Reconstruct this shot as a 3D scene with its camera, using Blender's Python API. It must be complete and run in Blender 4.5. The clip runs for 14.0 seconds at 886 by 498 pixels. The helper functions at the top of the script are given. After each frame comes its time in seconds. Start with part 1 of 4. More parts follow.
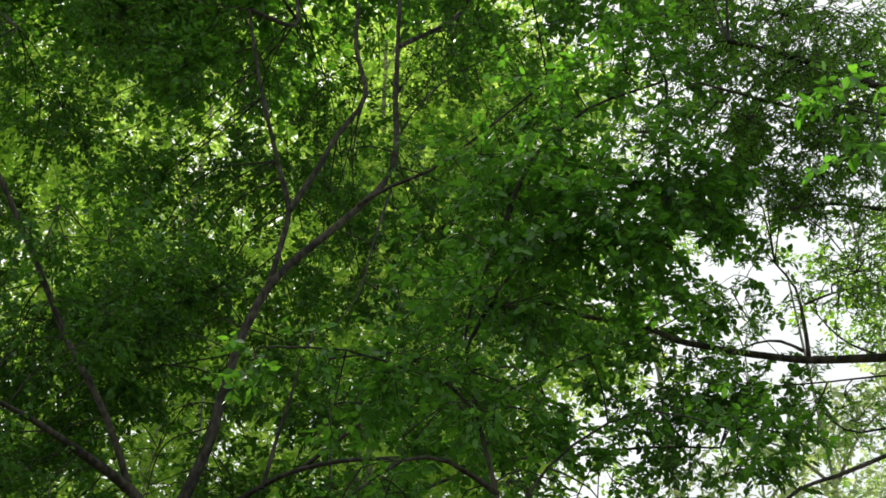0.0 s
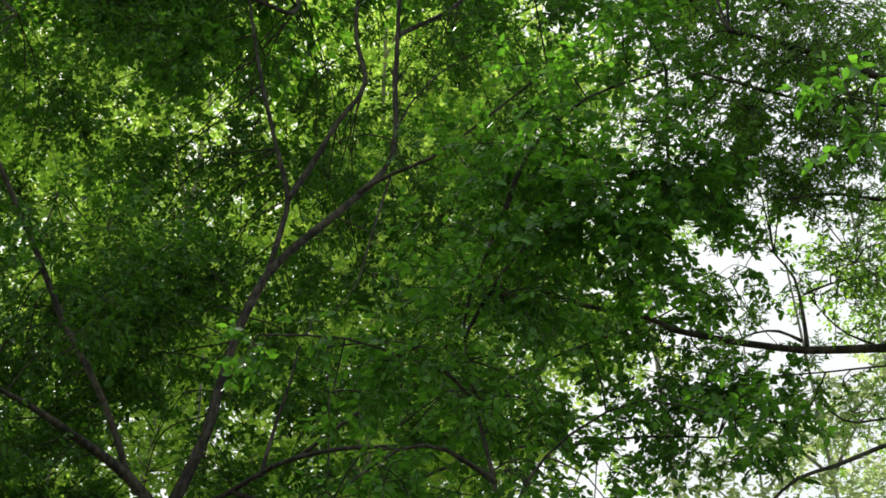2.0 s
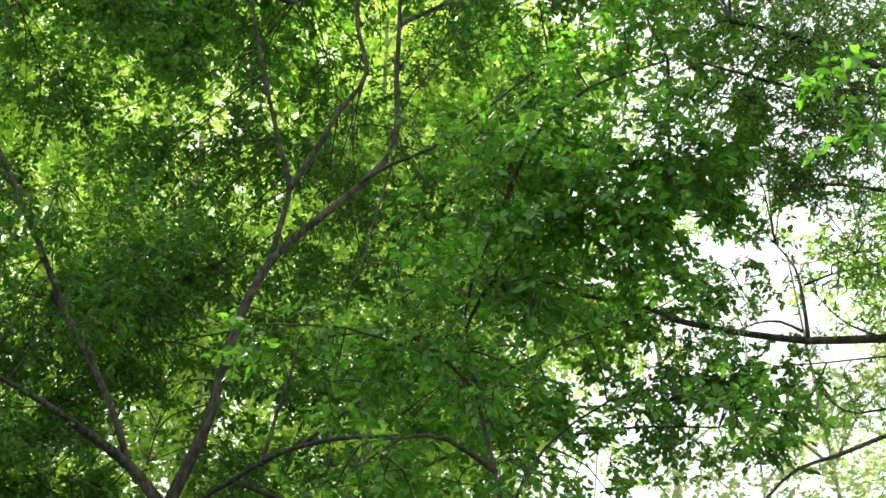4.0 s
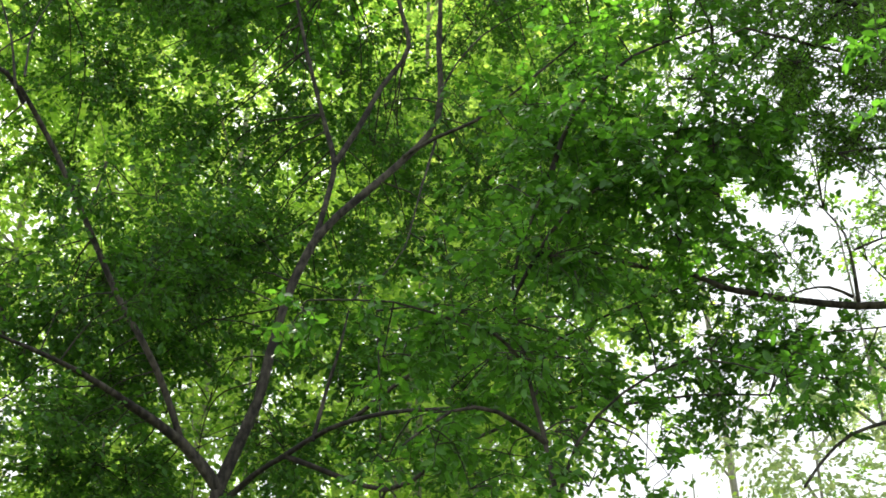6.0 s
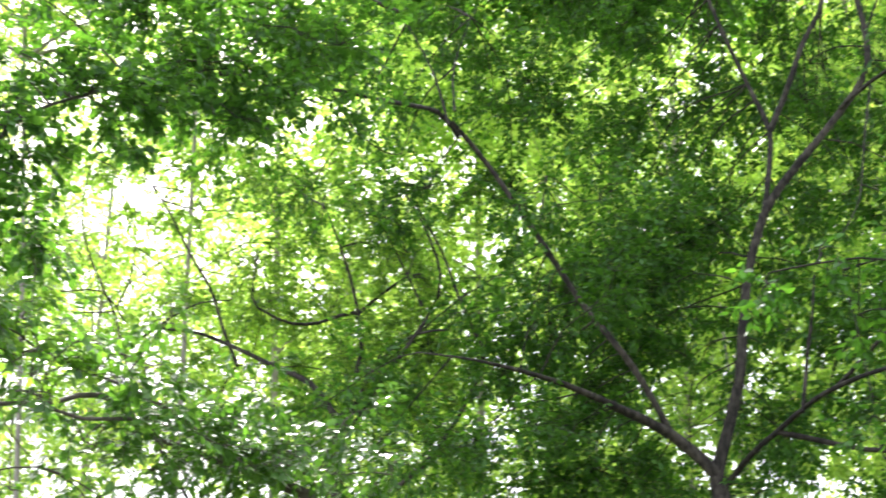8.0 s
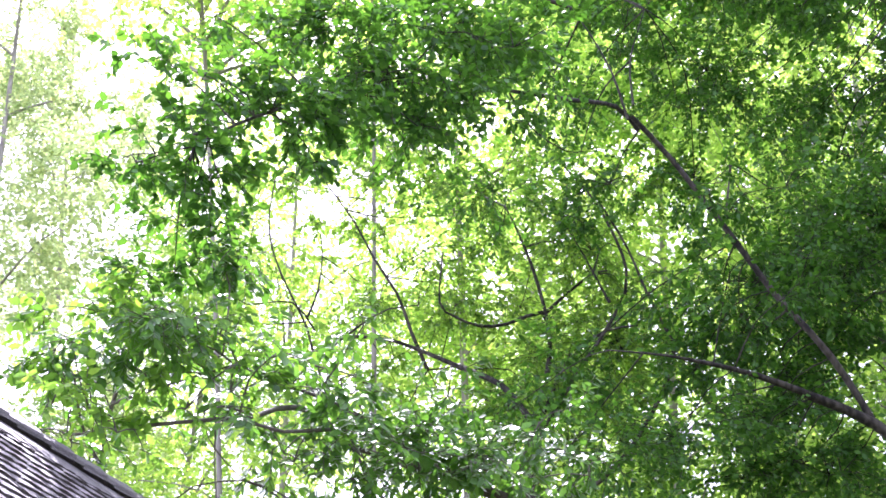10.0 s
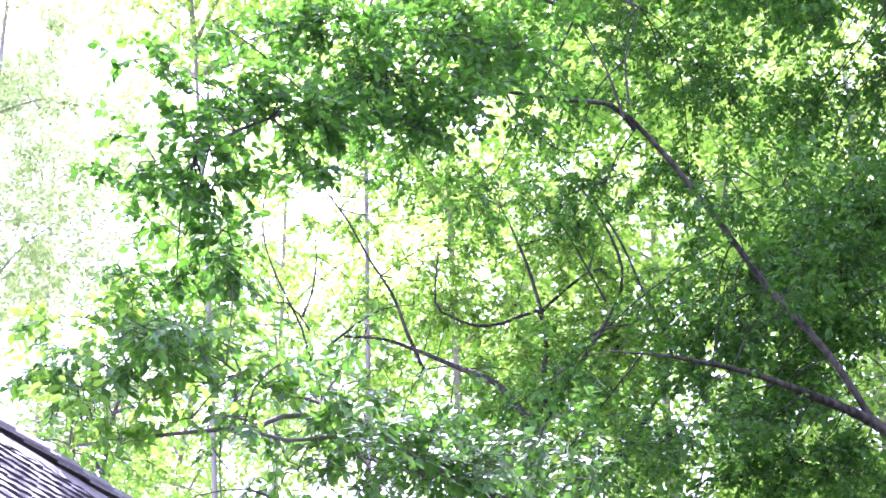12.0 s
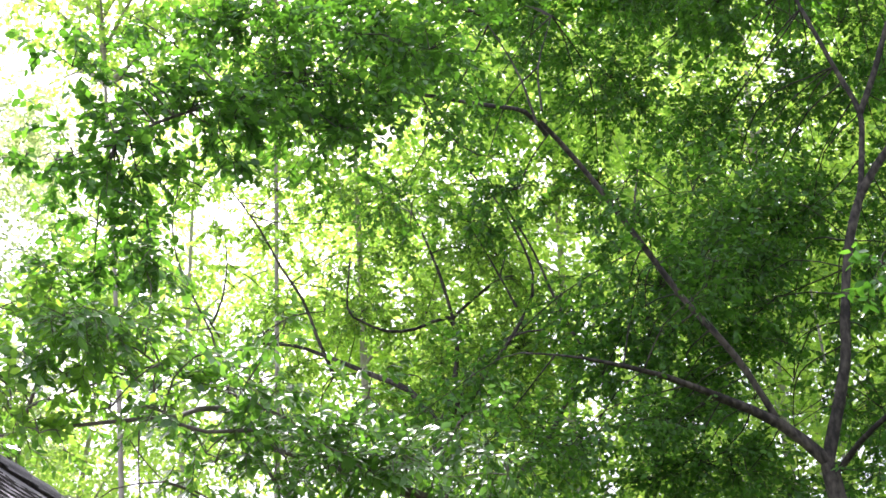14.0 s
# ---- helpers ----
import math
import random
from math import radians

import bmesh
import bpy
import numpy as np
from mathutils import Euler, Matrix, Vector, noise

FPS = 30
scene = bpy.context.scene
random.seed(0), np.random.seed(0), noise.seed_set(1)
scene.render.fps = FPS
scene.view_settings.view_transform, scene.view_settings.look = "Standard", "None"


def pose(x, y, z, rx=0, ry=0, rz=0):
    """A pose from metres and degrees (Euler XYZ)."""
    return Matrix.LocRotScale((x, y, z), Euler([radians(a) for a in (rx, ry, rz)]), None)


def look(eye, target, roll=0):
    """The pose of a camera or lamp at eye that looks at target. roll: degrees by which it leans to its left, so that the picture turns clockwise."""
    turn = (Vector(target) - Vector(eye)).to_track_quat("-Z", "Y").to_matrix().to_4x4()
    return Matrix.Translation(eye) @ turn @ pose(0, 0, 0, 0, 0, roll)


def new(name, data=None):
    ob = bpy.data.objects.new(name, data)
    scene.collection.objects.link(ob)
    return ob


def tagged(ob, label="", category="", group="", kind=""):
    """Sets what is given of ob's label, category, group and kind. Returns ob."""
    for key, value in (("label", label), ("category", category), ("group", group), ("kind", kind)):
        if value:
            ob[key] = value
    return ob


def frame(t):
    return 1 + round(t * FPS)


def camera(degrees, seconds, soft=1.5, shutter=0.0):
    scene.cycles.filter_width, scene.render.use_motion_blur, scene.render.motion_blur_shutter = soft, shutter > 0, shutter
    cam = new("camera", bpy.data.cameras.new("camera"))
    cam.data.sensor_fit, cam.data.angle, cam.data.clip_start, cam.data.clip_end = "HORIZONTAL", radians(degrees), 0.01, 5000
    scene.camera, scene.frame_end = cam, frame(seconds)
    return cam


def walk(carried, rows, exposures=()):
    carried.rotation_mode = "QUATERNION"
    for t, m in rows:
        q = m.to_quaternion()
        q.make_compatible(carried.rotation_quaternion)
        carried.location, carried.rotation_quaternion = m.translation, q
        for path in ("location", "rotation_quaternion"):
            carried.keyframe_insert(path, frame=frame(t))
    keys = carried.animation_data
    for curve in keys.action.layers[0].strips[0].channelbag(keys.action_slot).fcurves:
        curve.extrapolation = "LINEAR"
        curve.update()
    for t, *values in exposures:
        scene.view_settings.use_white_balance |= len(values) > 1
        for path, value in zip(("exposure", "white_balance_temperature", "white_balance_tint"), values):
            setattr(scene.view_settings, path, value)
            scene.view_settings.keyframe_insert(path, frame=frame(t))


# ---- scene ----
cam = camera(31.83, 14.0, soft=1.65, shutter=0.3)
PATH = [
    (0.0, pose(0, 0, 1.6, 123.909, 0.084, -0.140)),
    (0.5, pose(0, 0, 1.6, 123.884, -0.069, -0.272)),
    (1.0, pose(0, 0, 1.6, 123.638, -0.128, -0.372)),
    (1.5, pose(0, 0, 1.6, 123.382, -0.155, -0.239)),
    (2.0, pose(0, 0, 1.6, 123.490, -0.102, -0.307)),
    (2.2, pose(0, 0, 1.6, 123.254, -0.116, -0.280)),
    (4.3, pose(0, 0, 1.6, 123.048, -0.237, -0.317)),
    (4.5, pose(0, 0, 1.6, 122.780, -0.264, -0.237)),
    (5.0, pose(0, 0, 1.6, 122.384, -0.244, -0.155)),
    (5.5, pose(0, 0, 1.6, 122.133, -0.179, 0.234)),
    (6.0, pose(0, 0, 1.6, 122.107, -0.129, 1.755)),
    (6.5, pose(0, 0, 1.6, 121.990, 0.066, 3.945)),
    (7.0, pose(0, 0, 1.6, 121.784, 0.759, 9.096)),
    (7.5, pose(0, 0, 1.6, 122.251, 0.964, 15.378)),
    (8.0, pose(0, 0, 1.6, 121.823, 0.593, 21.691)),
    (8.5, pose(0, 0, 1.6, 121.984, -0.317, 26.140)),
    (9.0, pose(0, 0, 1.6, 121.920, -0.547, 28.369)),
    (9.2, pose(0, 0, 1.6, 121.910, -0.424, 29.065)),
    (11.3, pose(-0.110, -0.030, 1.740, 121.360, -0.476, 28.344)),
    (11.5, pose(-0.110, -0.040, 1.740, 121.546, 0.066, 28.550)),
    (12.0, pose(-0.110, -0.060, 1.730, 121.401, 0.175, 28.658)),
    (12.5, pose(-0.115, -0.070, 1.720, 121.233, 0.191, 28.828)),
    (13.0, pose(-0.155, -0.080, 1.685, 121.437, 0.466, 27.402)),
    (13.5, pose(-0.180, -0.075, 1.630, 121.872, 1.570, 26.161)),
    (14.0, pose(-0.210, -0.070, 1.570, 122.144, 1.759, 25.435)),
]
walk(cam, PATH, exposures=[
    (0.0, 0.30, 6700, 4), (2.2, 0.28, 6700, 4), (4.3, 1.32, 6650, 4), (5.5, 1.2, 6600, 5), (6.5, 0.98, 6500, 8), (7.0, 1.02, 6450, 10), (7.5, 1.22, 6400, 12),
    (8.0, 1.55, 6200, 16), (9.2, 1.6, 5800, 28), (11.3, 2.05, 5300, 44), (12.0, 2.2, 5150, 48), (12.5, 2.1, 5250, 46), (13.1, 1.65, 5500, 26), (13.4, 1.5, 5950, 24), (14.0, 1.5, 6000, 23)])

# ---- light: high sun behind the trees, bright sky ----
SUN_AZ, SUN_EL = radians(38), radians(56)      # azimuth counted from +y towards -x
world = bpy.data.worlds.new("sky")
scene.world = world
world.use_nodes = True
wn = world.node_tree.nodes
sky = wn.new("ShaderNodeTexSky")
sky.sky_type, sky.sun_disc = "NISHITA", False
sky.sun_elevation, sky.sun_rotation = SUN_EL, -SUN_AZ
sky.air_density, sky.dust_density, sky.ozone_density = 1.0, 8.0, 0.6
wn["Background"].inputs["Strength"].default_value = 0.115
# thin white cloud over the blue
cloud_at, cloud, cloud_amount, veiled = wn.new("ShaderNodeTexCoord"), wn.new("ShaderNodeTexNoise"), wn.new("ShaderNodeMapRange"), wn.new("ShaderNodeMix")
cloud.inputs["Scale"].default_value, cloud.inputs["Detail"].default_value = 2.2, 5
cloud_amount.inputs["From Min"].default_value, cloud_amount.inputs["From Max"].default_value = 0.3, 0.7
cloud_amount.inputs["To Min"].default_value, cloud_amount.inputs["To Max"].default_value = 0.45, 0.8
veiled.data_type = "RGBA"
veiled.inputs["B"].default_value = (8.5, 8.7, 9.1, 1)
world.node_tree.links.new(cloud_at.outputs["Generated"], cloud.inputs["Vector"])
world.node_tree.links.new(cloud.outputs["Fac"], cloud_amount.inputs["Value"])
world.node_tree.links.new(cloud_amount.outputs[0], veiled.inputs["Factor"])
world.node_tree.links.new(sky.outputs["Color"], veiled.inputs["A"])
world.node_tree.links.new(veiled.outputs["Result"], wn["Background"].inputs["Color"])
sun_to = Vector((-math.sin(SUN_AZ) * math.cos(SUN_EL), math.cos(SUN_AZ) * math.cos(SUN_EL), math.sin(SUN_EL)))
sun = new("sun", bpy.data.lights.new("sun", "SUN"))
sun.data.energy, sun.data.angle, sun.data.color = 5.0, radians(0.5), (1.0, 0.95, 0.86)
sun.matrix_world = look(sun_to * 60, (0, 0, 0))


# ---- materials ----
def material(name):
    m = bpy.data.materials.new(name)
    m.use_nodes = True
    m.node_tree.nodes.clear()
    out = m.node_tree.nodes.new("ShaderNodeOutputMaterial")
    return m, m.node_tree.nodes, m.node_tree.links, out


def ramp(nodes, *stops):
    r = nodes.new("ShaderNodeValToRGB")
    while len(r.color_ramp.elements) < len(stops):
        r.color_ramp.elements.new(0.5)
    for e, (at, col) in zip(r.color_ramp.elements, stops):
        e.position, e.color = at, (*col, 1)
    return r


def leaf_material(name, dark, light, through_gain, gloss, rough=0.35, glow=(1.25, 1.5, 0.5)):
    """Thin leaf: reflects on its face, lets sun through, slight wax gloss; differs leaf by leaf."""
    m, n, l, out = material(name)
    geo = n.new("ShaderNodeNewGeometry")
    tone = ramp(n, (0.0, dark), (0.75, light), (1.0, (light[0] * 1.3, light[1] * 1.15, light[2] * 1.1)))
    each, added, kept = n.new("ShaderNodeObjectInfo"), n.new("ShaderNodeMath"), n.new("ShaderNodeMath")
    added.operation, kept.operation = "ADD", "FRACT"
    l.new(geo.outputs["Random Per Island"], added.inputs[0])
    l.new(each.outputs["Random"], added.inputs[1])
    l.new(added.outputs[0], kept.inputs[0])
    l.new(kept.outputs[0], tone.inputs[0])
    coord = n.new("ShaderNodeTexCoord")
    spots = n.new("ShaderNodeTexNoise")
    spots.inputs["Scale"].default_value = 40
    l.new(coord.outputs["Object"], spots.inputs["Vector"])
    mottled = n.new("ShaderNodeMix")
    mottled.data_type, mottled.blend_type = "RGBA", "MULTIPLY"
    mottled.inputs["Factor"].default_value = 0.5
    grey = ramp(n, (0.3, (0.7, 0.7, 0.6)), (0.7, (1.15, 1.15, 1.0)))
    l.new(spots.outputs["Fac"], grey.inputs[0])
    l.new(tone.outputs[0], mottled.inputs["A"])
    l.new(grey.outputs[0], mottled.inputs["B"])
    diff, trans, shine = n.new("ShaderNodeBsdfDiffuse"), n.new("ShaderNodeBsdfTranslucent"), n.new("ShaderNodeBsdfGlossy")
    warm = n.new("ShaderNodeMix")
    warm.data_type, warm.blend_type = "RGBA", "MULTIPLY"
    warm.inputs["Factor"].default_value = 1.0
    warm.inputs["B"].default_value = (glow[0] * through_gain, glow[1] * through_gain, glow[2] * through_gain, 1)
    l.new(mottled.outputs["Result"], warm.inputs["A"])
    l.new(mottled.outputs["Result"], diff.inputs["Color"])
    l.new(warm.outputs["Result"], trans.inputs["Color"])
    shine.inputs["Roughness"].default_value = rough
    both, waxed = n.new("ShaderNodeAddShader"), n.new("ShaderNodeMixShader")
    l.new(diff.outputs[0], both.inputs[0])
    l.new(trans.outputs[0], both.inputs[1])
    edge, steep, wax = n.new("ShaderNodeLayerWeight"), n.new("ShaderNodeMath"), n.new("ShaderNodeMath")
    edge.inputs["Blend"].default_value, steep.operation, steep.inputs[1].default_value = 0.5, "POWER", 4.0
    wax.operation, wax.inputs[1].default_value, wax.inputs[2].default_value = "MULTIPLY_ADD", gloss, 0.025
    l.new(edge.outputs["Facing"], steep.inputs[0])
    l.new(steep.outputs[0], wax.inputs[0])
    l.new(wax.outputs[0], waxed.inputs[0])
    l.new(both.outputs[0], waxed.inputs[1])
    l.new(shine.outputs[0], waxed.inputs[2])
    l.new(waxed.outputs[0], out.inputs[0])
    return m


def rough_material(name, dark, light, scale, bump=0.3, rough=0.85, stretch=(1, 1, 1), rand=0.0, lo=0.3, hi=0.7):
    m, n, l, out = material(name)
    coord, place = n.new("ShaderNodeTexCoord"), n.new("ShaderNodeMapping")
    place.inputs["Scale"].default_value = stretch
    l.new(coord.outputs["Object"], place.inputs["Vector"])
    fine, wide = n.new("ShaderNodeTexNoise"), n.new("ShaderNodeTexNoise")
    fine.inputs["Scale"].default_value, fine.inputs["Detail"].default_value = scale, 8
    wide.inputs["Scale"].default_value, wide.inputs["Detail"].default_value = scale * 0.12, 3
    l.new(place.outputs[0], fine.inputs["Vector"])
    l.new(coord.outputs["Object"], wide.inputs["Vector"])
    mixed = n.new("ShaderNodeMath")
    mixed.operation = "MULTIPLY_ADD"
    mixed.inputs[1].default_value = 0.55
    l.new(fine.outputs["Fac"], mixed.inputs[0])
    half = n.new("ShaderNodeMath")
    half.operation = "MULTIPLY"
    half.inputs[1].default_value = 0.45
    l.new(wide.outputs["Fac"], half.inputs[0])
    l.new(half.outputs[0], mixed.inputs[2])
    fac = mixed.outputs[0]
    if rand:
        info, shift = n.new("ShaderNodeObjectInfo"), n.new("ShaderNodeMath")
        shift.operation = "MULTIPLY_ADD"
        shift.inputs[1].default_value = rand
        l.new(info.outputs["Random"], shift.inputs[0])
        l.new(fac, shift.inputs[2])
        fac = shift.outputs[0]
    tone = ramp(n, (lo, dark), (hi + rand, light))
    l.new(fac, tone.inputs[0])
    bsdf, bmp = n.new("ShaderNodeBsdfPrincipled"), n.new("ShaderNodeBump")
    bsdf.inputs["Roughness"].default_value = rough
    bmp.inputs["Strength"].default_value, bmp.inputs["Distance"].default_value = bump, 0.02
    l.new(fine.outputs["Fac"], bmp.inputs["Height"])
    l.new(tone.outputs[0], bsdf.inputs["Base Color"])
    l.new(bmp.outputs[0], bsdf.inputs["Normal"])
    l.new(bsdf.outputs[0], out.inputs[0])
    return m


# main crown leaf: its shade is partly put into this darker green
LEAF_MAIN = leaf_material("leaf_shaded_green", (0.016, 0.050, 0.011), (0.037, 0.104, 0.020), 1.05, 0.25, 0.35, (1.6, 1.5, 0.5))
LEAF_NEAR = leaf_material("leaf_near_green", (0.020, 0.057, 0.012), (0.044, 0.116, 0.023), 1.35, 0.3, 0.35, (1.45, 1.5, 0.5))
LEAF_SHINY = leaf_material("leaf_waxy_green", (0.024, 0.060, 0.014), (0.052, 0.116, 0.024), 1.25, 0.9, 0.3, (1.4, 1.5, 0.6))
LEAF_SAPLING = leaf_material("leaf_sapling_green", (0.038, 0.088, 0.018), (0.088, 0.165, 0.034), 1.5, 0.3, 0.32, (1.55, 1.5, 0.65))
# woods leaf: backlit sunshine is painted in as a paler, yellower green
LEAF_SUNLIT = leaf_material("leaf_sunlit_green", (0.060, 0.120, 0.024), (0.135, 0.210, 0.050), 1.65, 0.15, 0.35, (1.7, 1.5, 1.1))
LEAF_THIN = leaf_material("leaf_light_green", (0.032, 0.076, 0.016), (0.078, 0.150, 0.030), 1.35, 0.2, 0.35, (1.6, 1.5, 0.65))
# far leaf: haze and glare painted in as a washed-out green
LEAF_HAZED = leaf_material("leaf_hazed_green", (0.085, 0.125, 0.060), (0.150, 0.190, 0.105), 1.5, 0.15, 0.35, (1.6, 1.5, 1.2))
NEEDLE = leaf_material("needle_green", (0.034, 0.070, 0.018), (0.060, 0.120, 0.028), 1.5, 0.2, 0.35, (1.3, 1.5, 0.5))
BARK = rough_material("bark", (0.012, 0.010, 0.008), (0.085, 0.074, 0.060), 24, 1.0, 0.9, (1, 1, 0.45), 0.0, 0.43, 0.62)
BARK_GREY = rough_material("bark_grey", (0.05, 0.042, 0.034), (0.16, 0.14, 0.115), 24, 0.7, 0.9, (1, 1, 0.3))
BARK_PALE = rough_material("bark_pale", (0.16, 0.145, 0.125), (0.40, 0.37, 0.33), 18, 0.5, 0.9, (1, 1, 0.3))
SOIL = rough_material("forest_floor", (0.035, 0.045, 0.018), (0.10, 0.11, 0.045), 3.0, 0.8, 0.95)
SHINGLE = rough_material("weathered_shingle", (0.07, 0.063, 0.064), (0.31, 0.287, 0.285), 30, 0.8, 0.75, (1, 6, 6), 0.3, 0.36, 0.6)
# shade under each shingle course, painted as a darker butt colour
BUTT_SHADE = rough_material("shaded_butt", (0.025, 0.022, 0.020), (0.085, 0.075, 0.068), 40, 0.6, 0.9)
BOARD = rough_material("weathered_board", (0.12, 0.10, 0.08), (0.28, 0.24, 0.20), 20, 0.4, 0.8, (6, 6, 0.6))


# ---- building helpers ----
rng = np.random.default_rng(7)


def mesh_object(name, verts, faces, mat, parent=None, smooth=False):
    me = bpy.data.meshes.new(name)
    me.from_pydata(verts, [], faces)
    me.materials.append(mat)
    if smooth:
        me.polygons.foreach_set("use_smooth", np.ones(len(me.polygons), dtype=bool))
    ob = new(name, me)
    ob.parent = parent
    return ob


def part(name, bm, mat, parent, label=""):
    me = bpy.data.meshes.new(name)
    bm.to_mesh(me)
    bm.free()
    me.materials.append(mat)
    ob = new(name, me)
    ob.parent = parent
    return tagged(ob, label)


def curve_points(pts, step):
    """A smooth line through the points, one place about every step metres."""
    p = [np.array(q, float) for q in pts]
    p = [2 * p[0] - p[1]] + p + [2 * p[-1] - p[-2]]
    out = []
    for a, b, c, d in zip(p[:-3], p[1:-2], p[2:-1], p[3:]):
        k = max(2, int(np.linalg.norm(c - b) / step))
        for s in np.arange(k) / k:
            out.append(0.5 * (2 * b + (c - a) * s + (2 * a - 5 * b + 4 * c - d) * s * s + (3 * b - a - 3 * c + d) * s ** 3))
    return np.array(out + [p[-2]])


def tube(line, r0, r1, sides, uneven=0.08):
    """A tapered, slightly lumpy round bar along the line: places and faces."""
    n = len(line)
    way = np.gradient(line, axis=0)
    way /= np.linalg.norm(way, axis=1)[:, None] + 1e-9
    ref = np.array([0.31, 0.17, 0.93]) if abs(way[0][2]) < 0.9 else np.array([1.0, 0.1, 0.0])
    u = np.cross(way, ref)
    u /= np.linalg.norm(u, axis=1)[:, None] + 1e-9
    v = np.cross(way, u)
    rad = r0 + (r1 - r0) * np.linspace(0, 1, n) ** 0.8
    ang = np.arange(sides) * 2 * math.pi / sides
    lump = 1 + uneven * rng.standard_normal((n, sides))
    ring = (np.cos(ang)[None, :, None] * u[:, None, :] + np.sin(ang)[None, :, None] * v[:, None, :]) * (rad[:, None] * lump)[:, :, None]
    verts = (line[:, None, :] + ring).reshape(-1, 3)
    i, j = np.meshgrid(np.arange(n - 1), np.arange(sides), indexing="ij")
    a, b = i * sides + j, i * sides + (j + 1) % sides
    faces = np.stack([a, b, b + sides, a + sides], -1).reshape(-1, 4)
    return verts, faces


class Grower:
    """Collects the limbs, twigs and leaves of one tree."""

    count = 0

    def __init__(self, name, label, x, y, bark, leaf, size, slim=0.55, droop=0.25, fine=True, singles=0, tilt=0.5, lean=(0, 0, 0)):
        global rng
        Grower.count += 1
        rng = np.random.default_rng(100 + Grower.count)     # each tree grows by its own seed
        self.root = tagged(new(name), label, "tree")
        self.root.location = (x, y, 0)
        self.base, self.bark, self.leaf = np.array([x, y, 0.0]), bark, leaf
        self.size, self.slim, self.droop, self.fine, self.tilt, self.lean = size, slim, droop, fine, tilt, np.array(lean)
        self.wood, self.tw_v, self.tw_f, self.tw_n = [], [], [], 0
        self.gaps = []
        self.lv, self.n_leaves, self.singles, self.blades = [], 0, singles, []
        for bend in ((0.05, 0.12, 0.2) if singles else ()):
            w = slim * 0.5
            me = bpy.data.meshes.new("leaf")
            me.from_pydata([(0, 0, 0), (0.16, 0.55 * w, 0.0), (0.16, -0.55 * w, 0.0), (0.36, w, 0), (0.36, -w, 0), (0.38, 0, -0.07), (0.72, 0.72 * w, -0.4 * bend), (0.72, -0.72 * w, -0.4 * bend),
                            (0.75, 0, -0.05 - 0.5 * bend), (1, 0, -bend)], [],
                           [(0, 5, 1), (0, 2, 5), (1, 5, 3), (2, 4, 5), (3, 5, 8, 6), (5, 4, 7, 8), (6, 8, 9), (8, 7, 9)])
            me.materials.append(leaf)
            self.blades.append(me)


def limb(tree, r0, r1, *pts, name="limb"):
    line = curve_points(pts, 0.18 if tree.fine else 0.5)
    verts, faces = tube(line, r0, r1, 10 if r0 > 0.05 else 7)
    mesh_object(name, (verts - tree.base).tolist(), faces.tolist(), tree.bark, tree.root, True)
    tree.wood.append(line)


def twig(tree, line, r0, r1):
    verts, faces = tube(line, r0, r1, 4, 0.05)
    tree.tw_v.append(verts - tree.base)
    tree.tw_f.append(faces + tree.tw_n)
    tree.tw_n += len(verts)


def rand_unit(n):
    q = rng.standard_normal((n, 3))
    return q / np.linalg.norm(q, axis=1)[:, None]


def put_leaves(tree, at, way, size):
    """Leaves at the places, tips along way, faces turned mostly up."""
    n = len(at)
    way = way / np.linalg.norm(way, axis=1)[:, None]
    up = np.array([0, 0, 1.0]) + tree.lean + tree.tilt * rng.standard_normal((n, 3))
    side = np.cross(way, up)
    side /= np.linalg.norm(side, axis=1)[:, None] + 1e-9
    face = np.cross(side, way)
    length = size * rng.uniform(0.65, 1.25, n)[:, None]
    width = length * tree.slim * rng.uniform(0.85, 1.15, n)[:, None] * 0.5
    if tree.singles > 0:
        k = min(tree.singles, n // 2)
        tree.singles -= k
        for i in range(k):
            ob = new("leaf", tree.blades[i % 3])
            ob.parent = tree.root
            m = Matrix(((*way[i], 0), (*side[i], 0), (*face[i], 0), (0, 0, 0, 1))).transposed() @ Matrix.Scale(float(length[i, 0]), 4)
            m.translation = at[i] - tree.base
            ob.matrix_basis = m
        at, way, side, face, length, width = at[k:], way[k:], side[k:], face[k:], length[k:], width[k:]
        n -= k
    fold, curl = length * 0.07, length * rng.uniform(0.0, 0.22, len(at))[:, None]
    rows = [at, at + way * length * 0.34 + side * width - face * 0, at + way * length * 0.34 - side * width,
            at + way * length * 0.36 - face * fold,
            at + way * length * 0.72 + side * width * 0.72 - face * curl * 0.4, at + way * length * 0.72 - side * width * 0.72 - face * curl * 0.4,
            at + way * length - face * curl]
    if not tree.fine:
        rows = [rows[0], at + way * length * 0.45 + side * width, at + way * length * 0.45 - side * width, rows[6]]
    tree.lv.append(np.stack(rows, 1) - tree.base)
    tree.n_leaves += n


LEAF_FACES = np.array([[0, 3, 1, -1], [0, 2, 3, -1], [1, 3, 6, 4], [3, 2, 5, 6]])


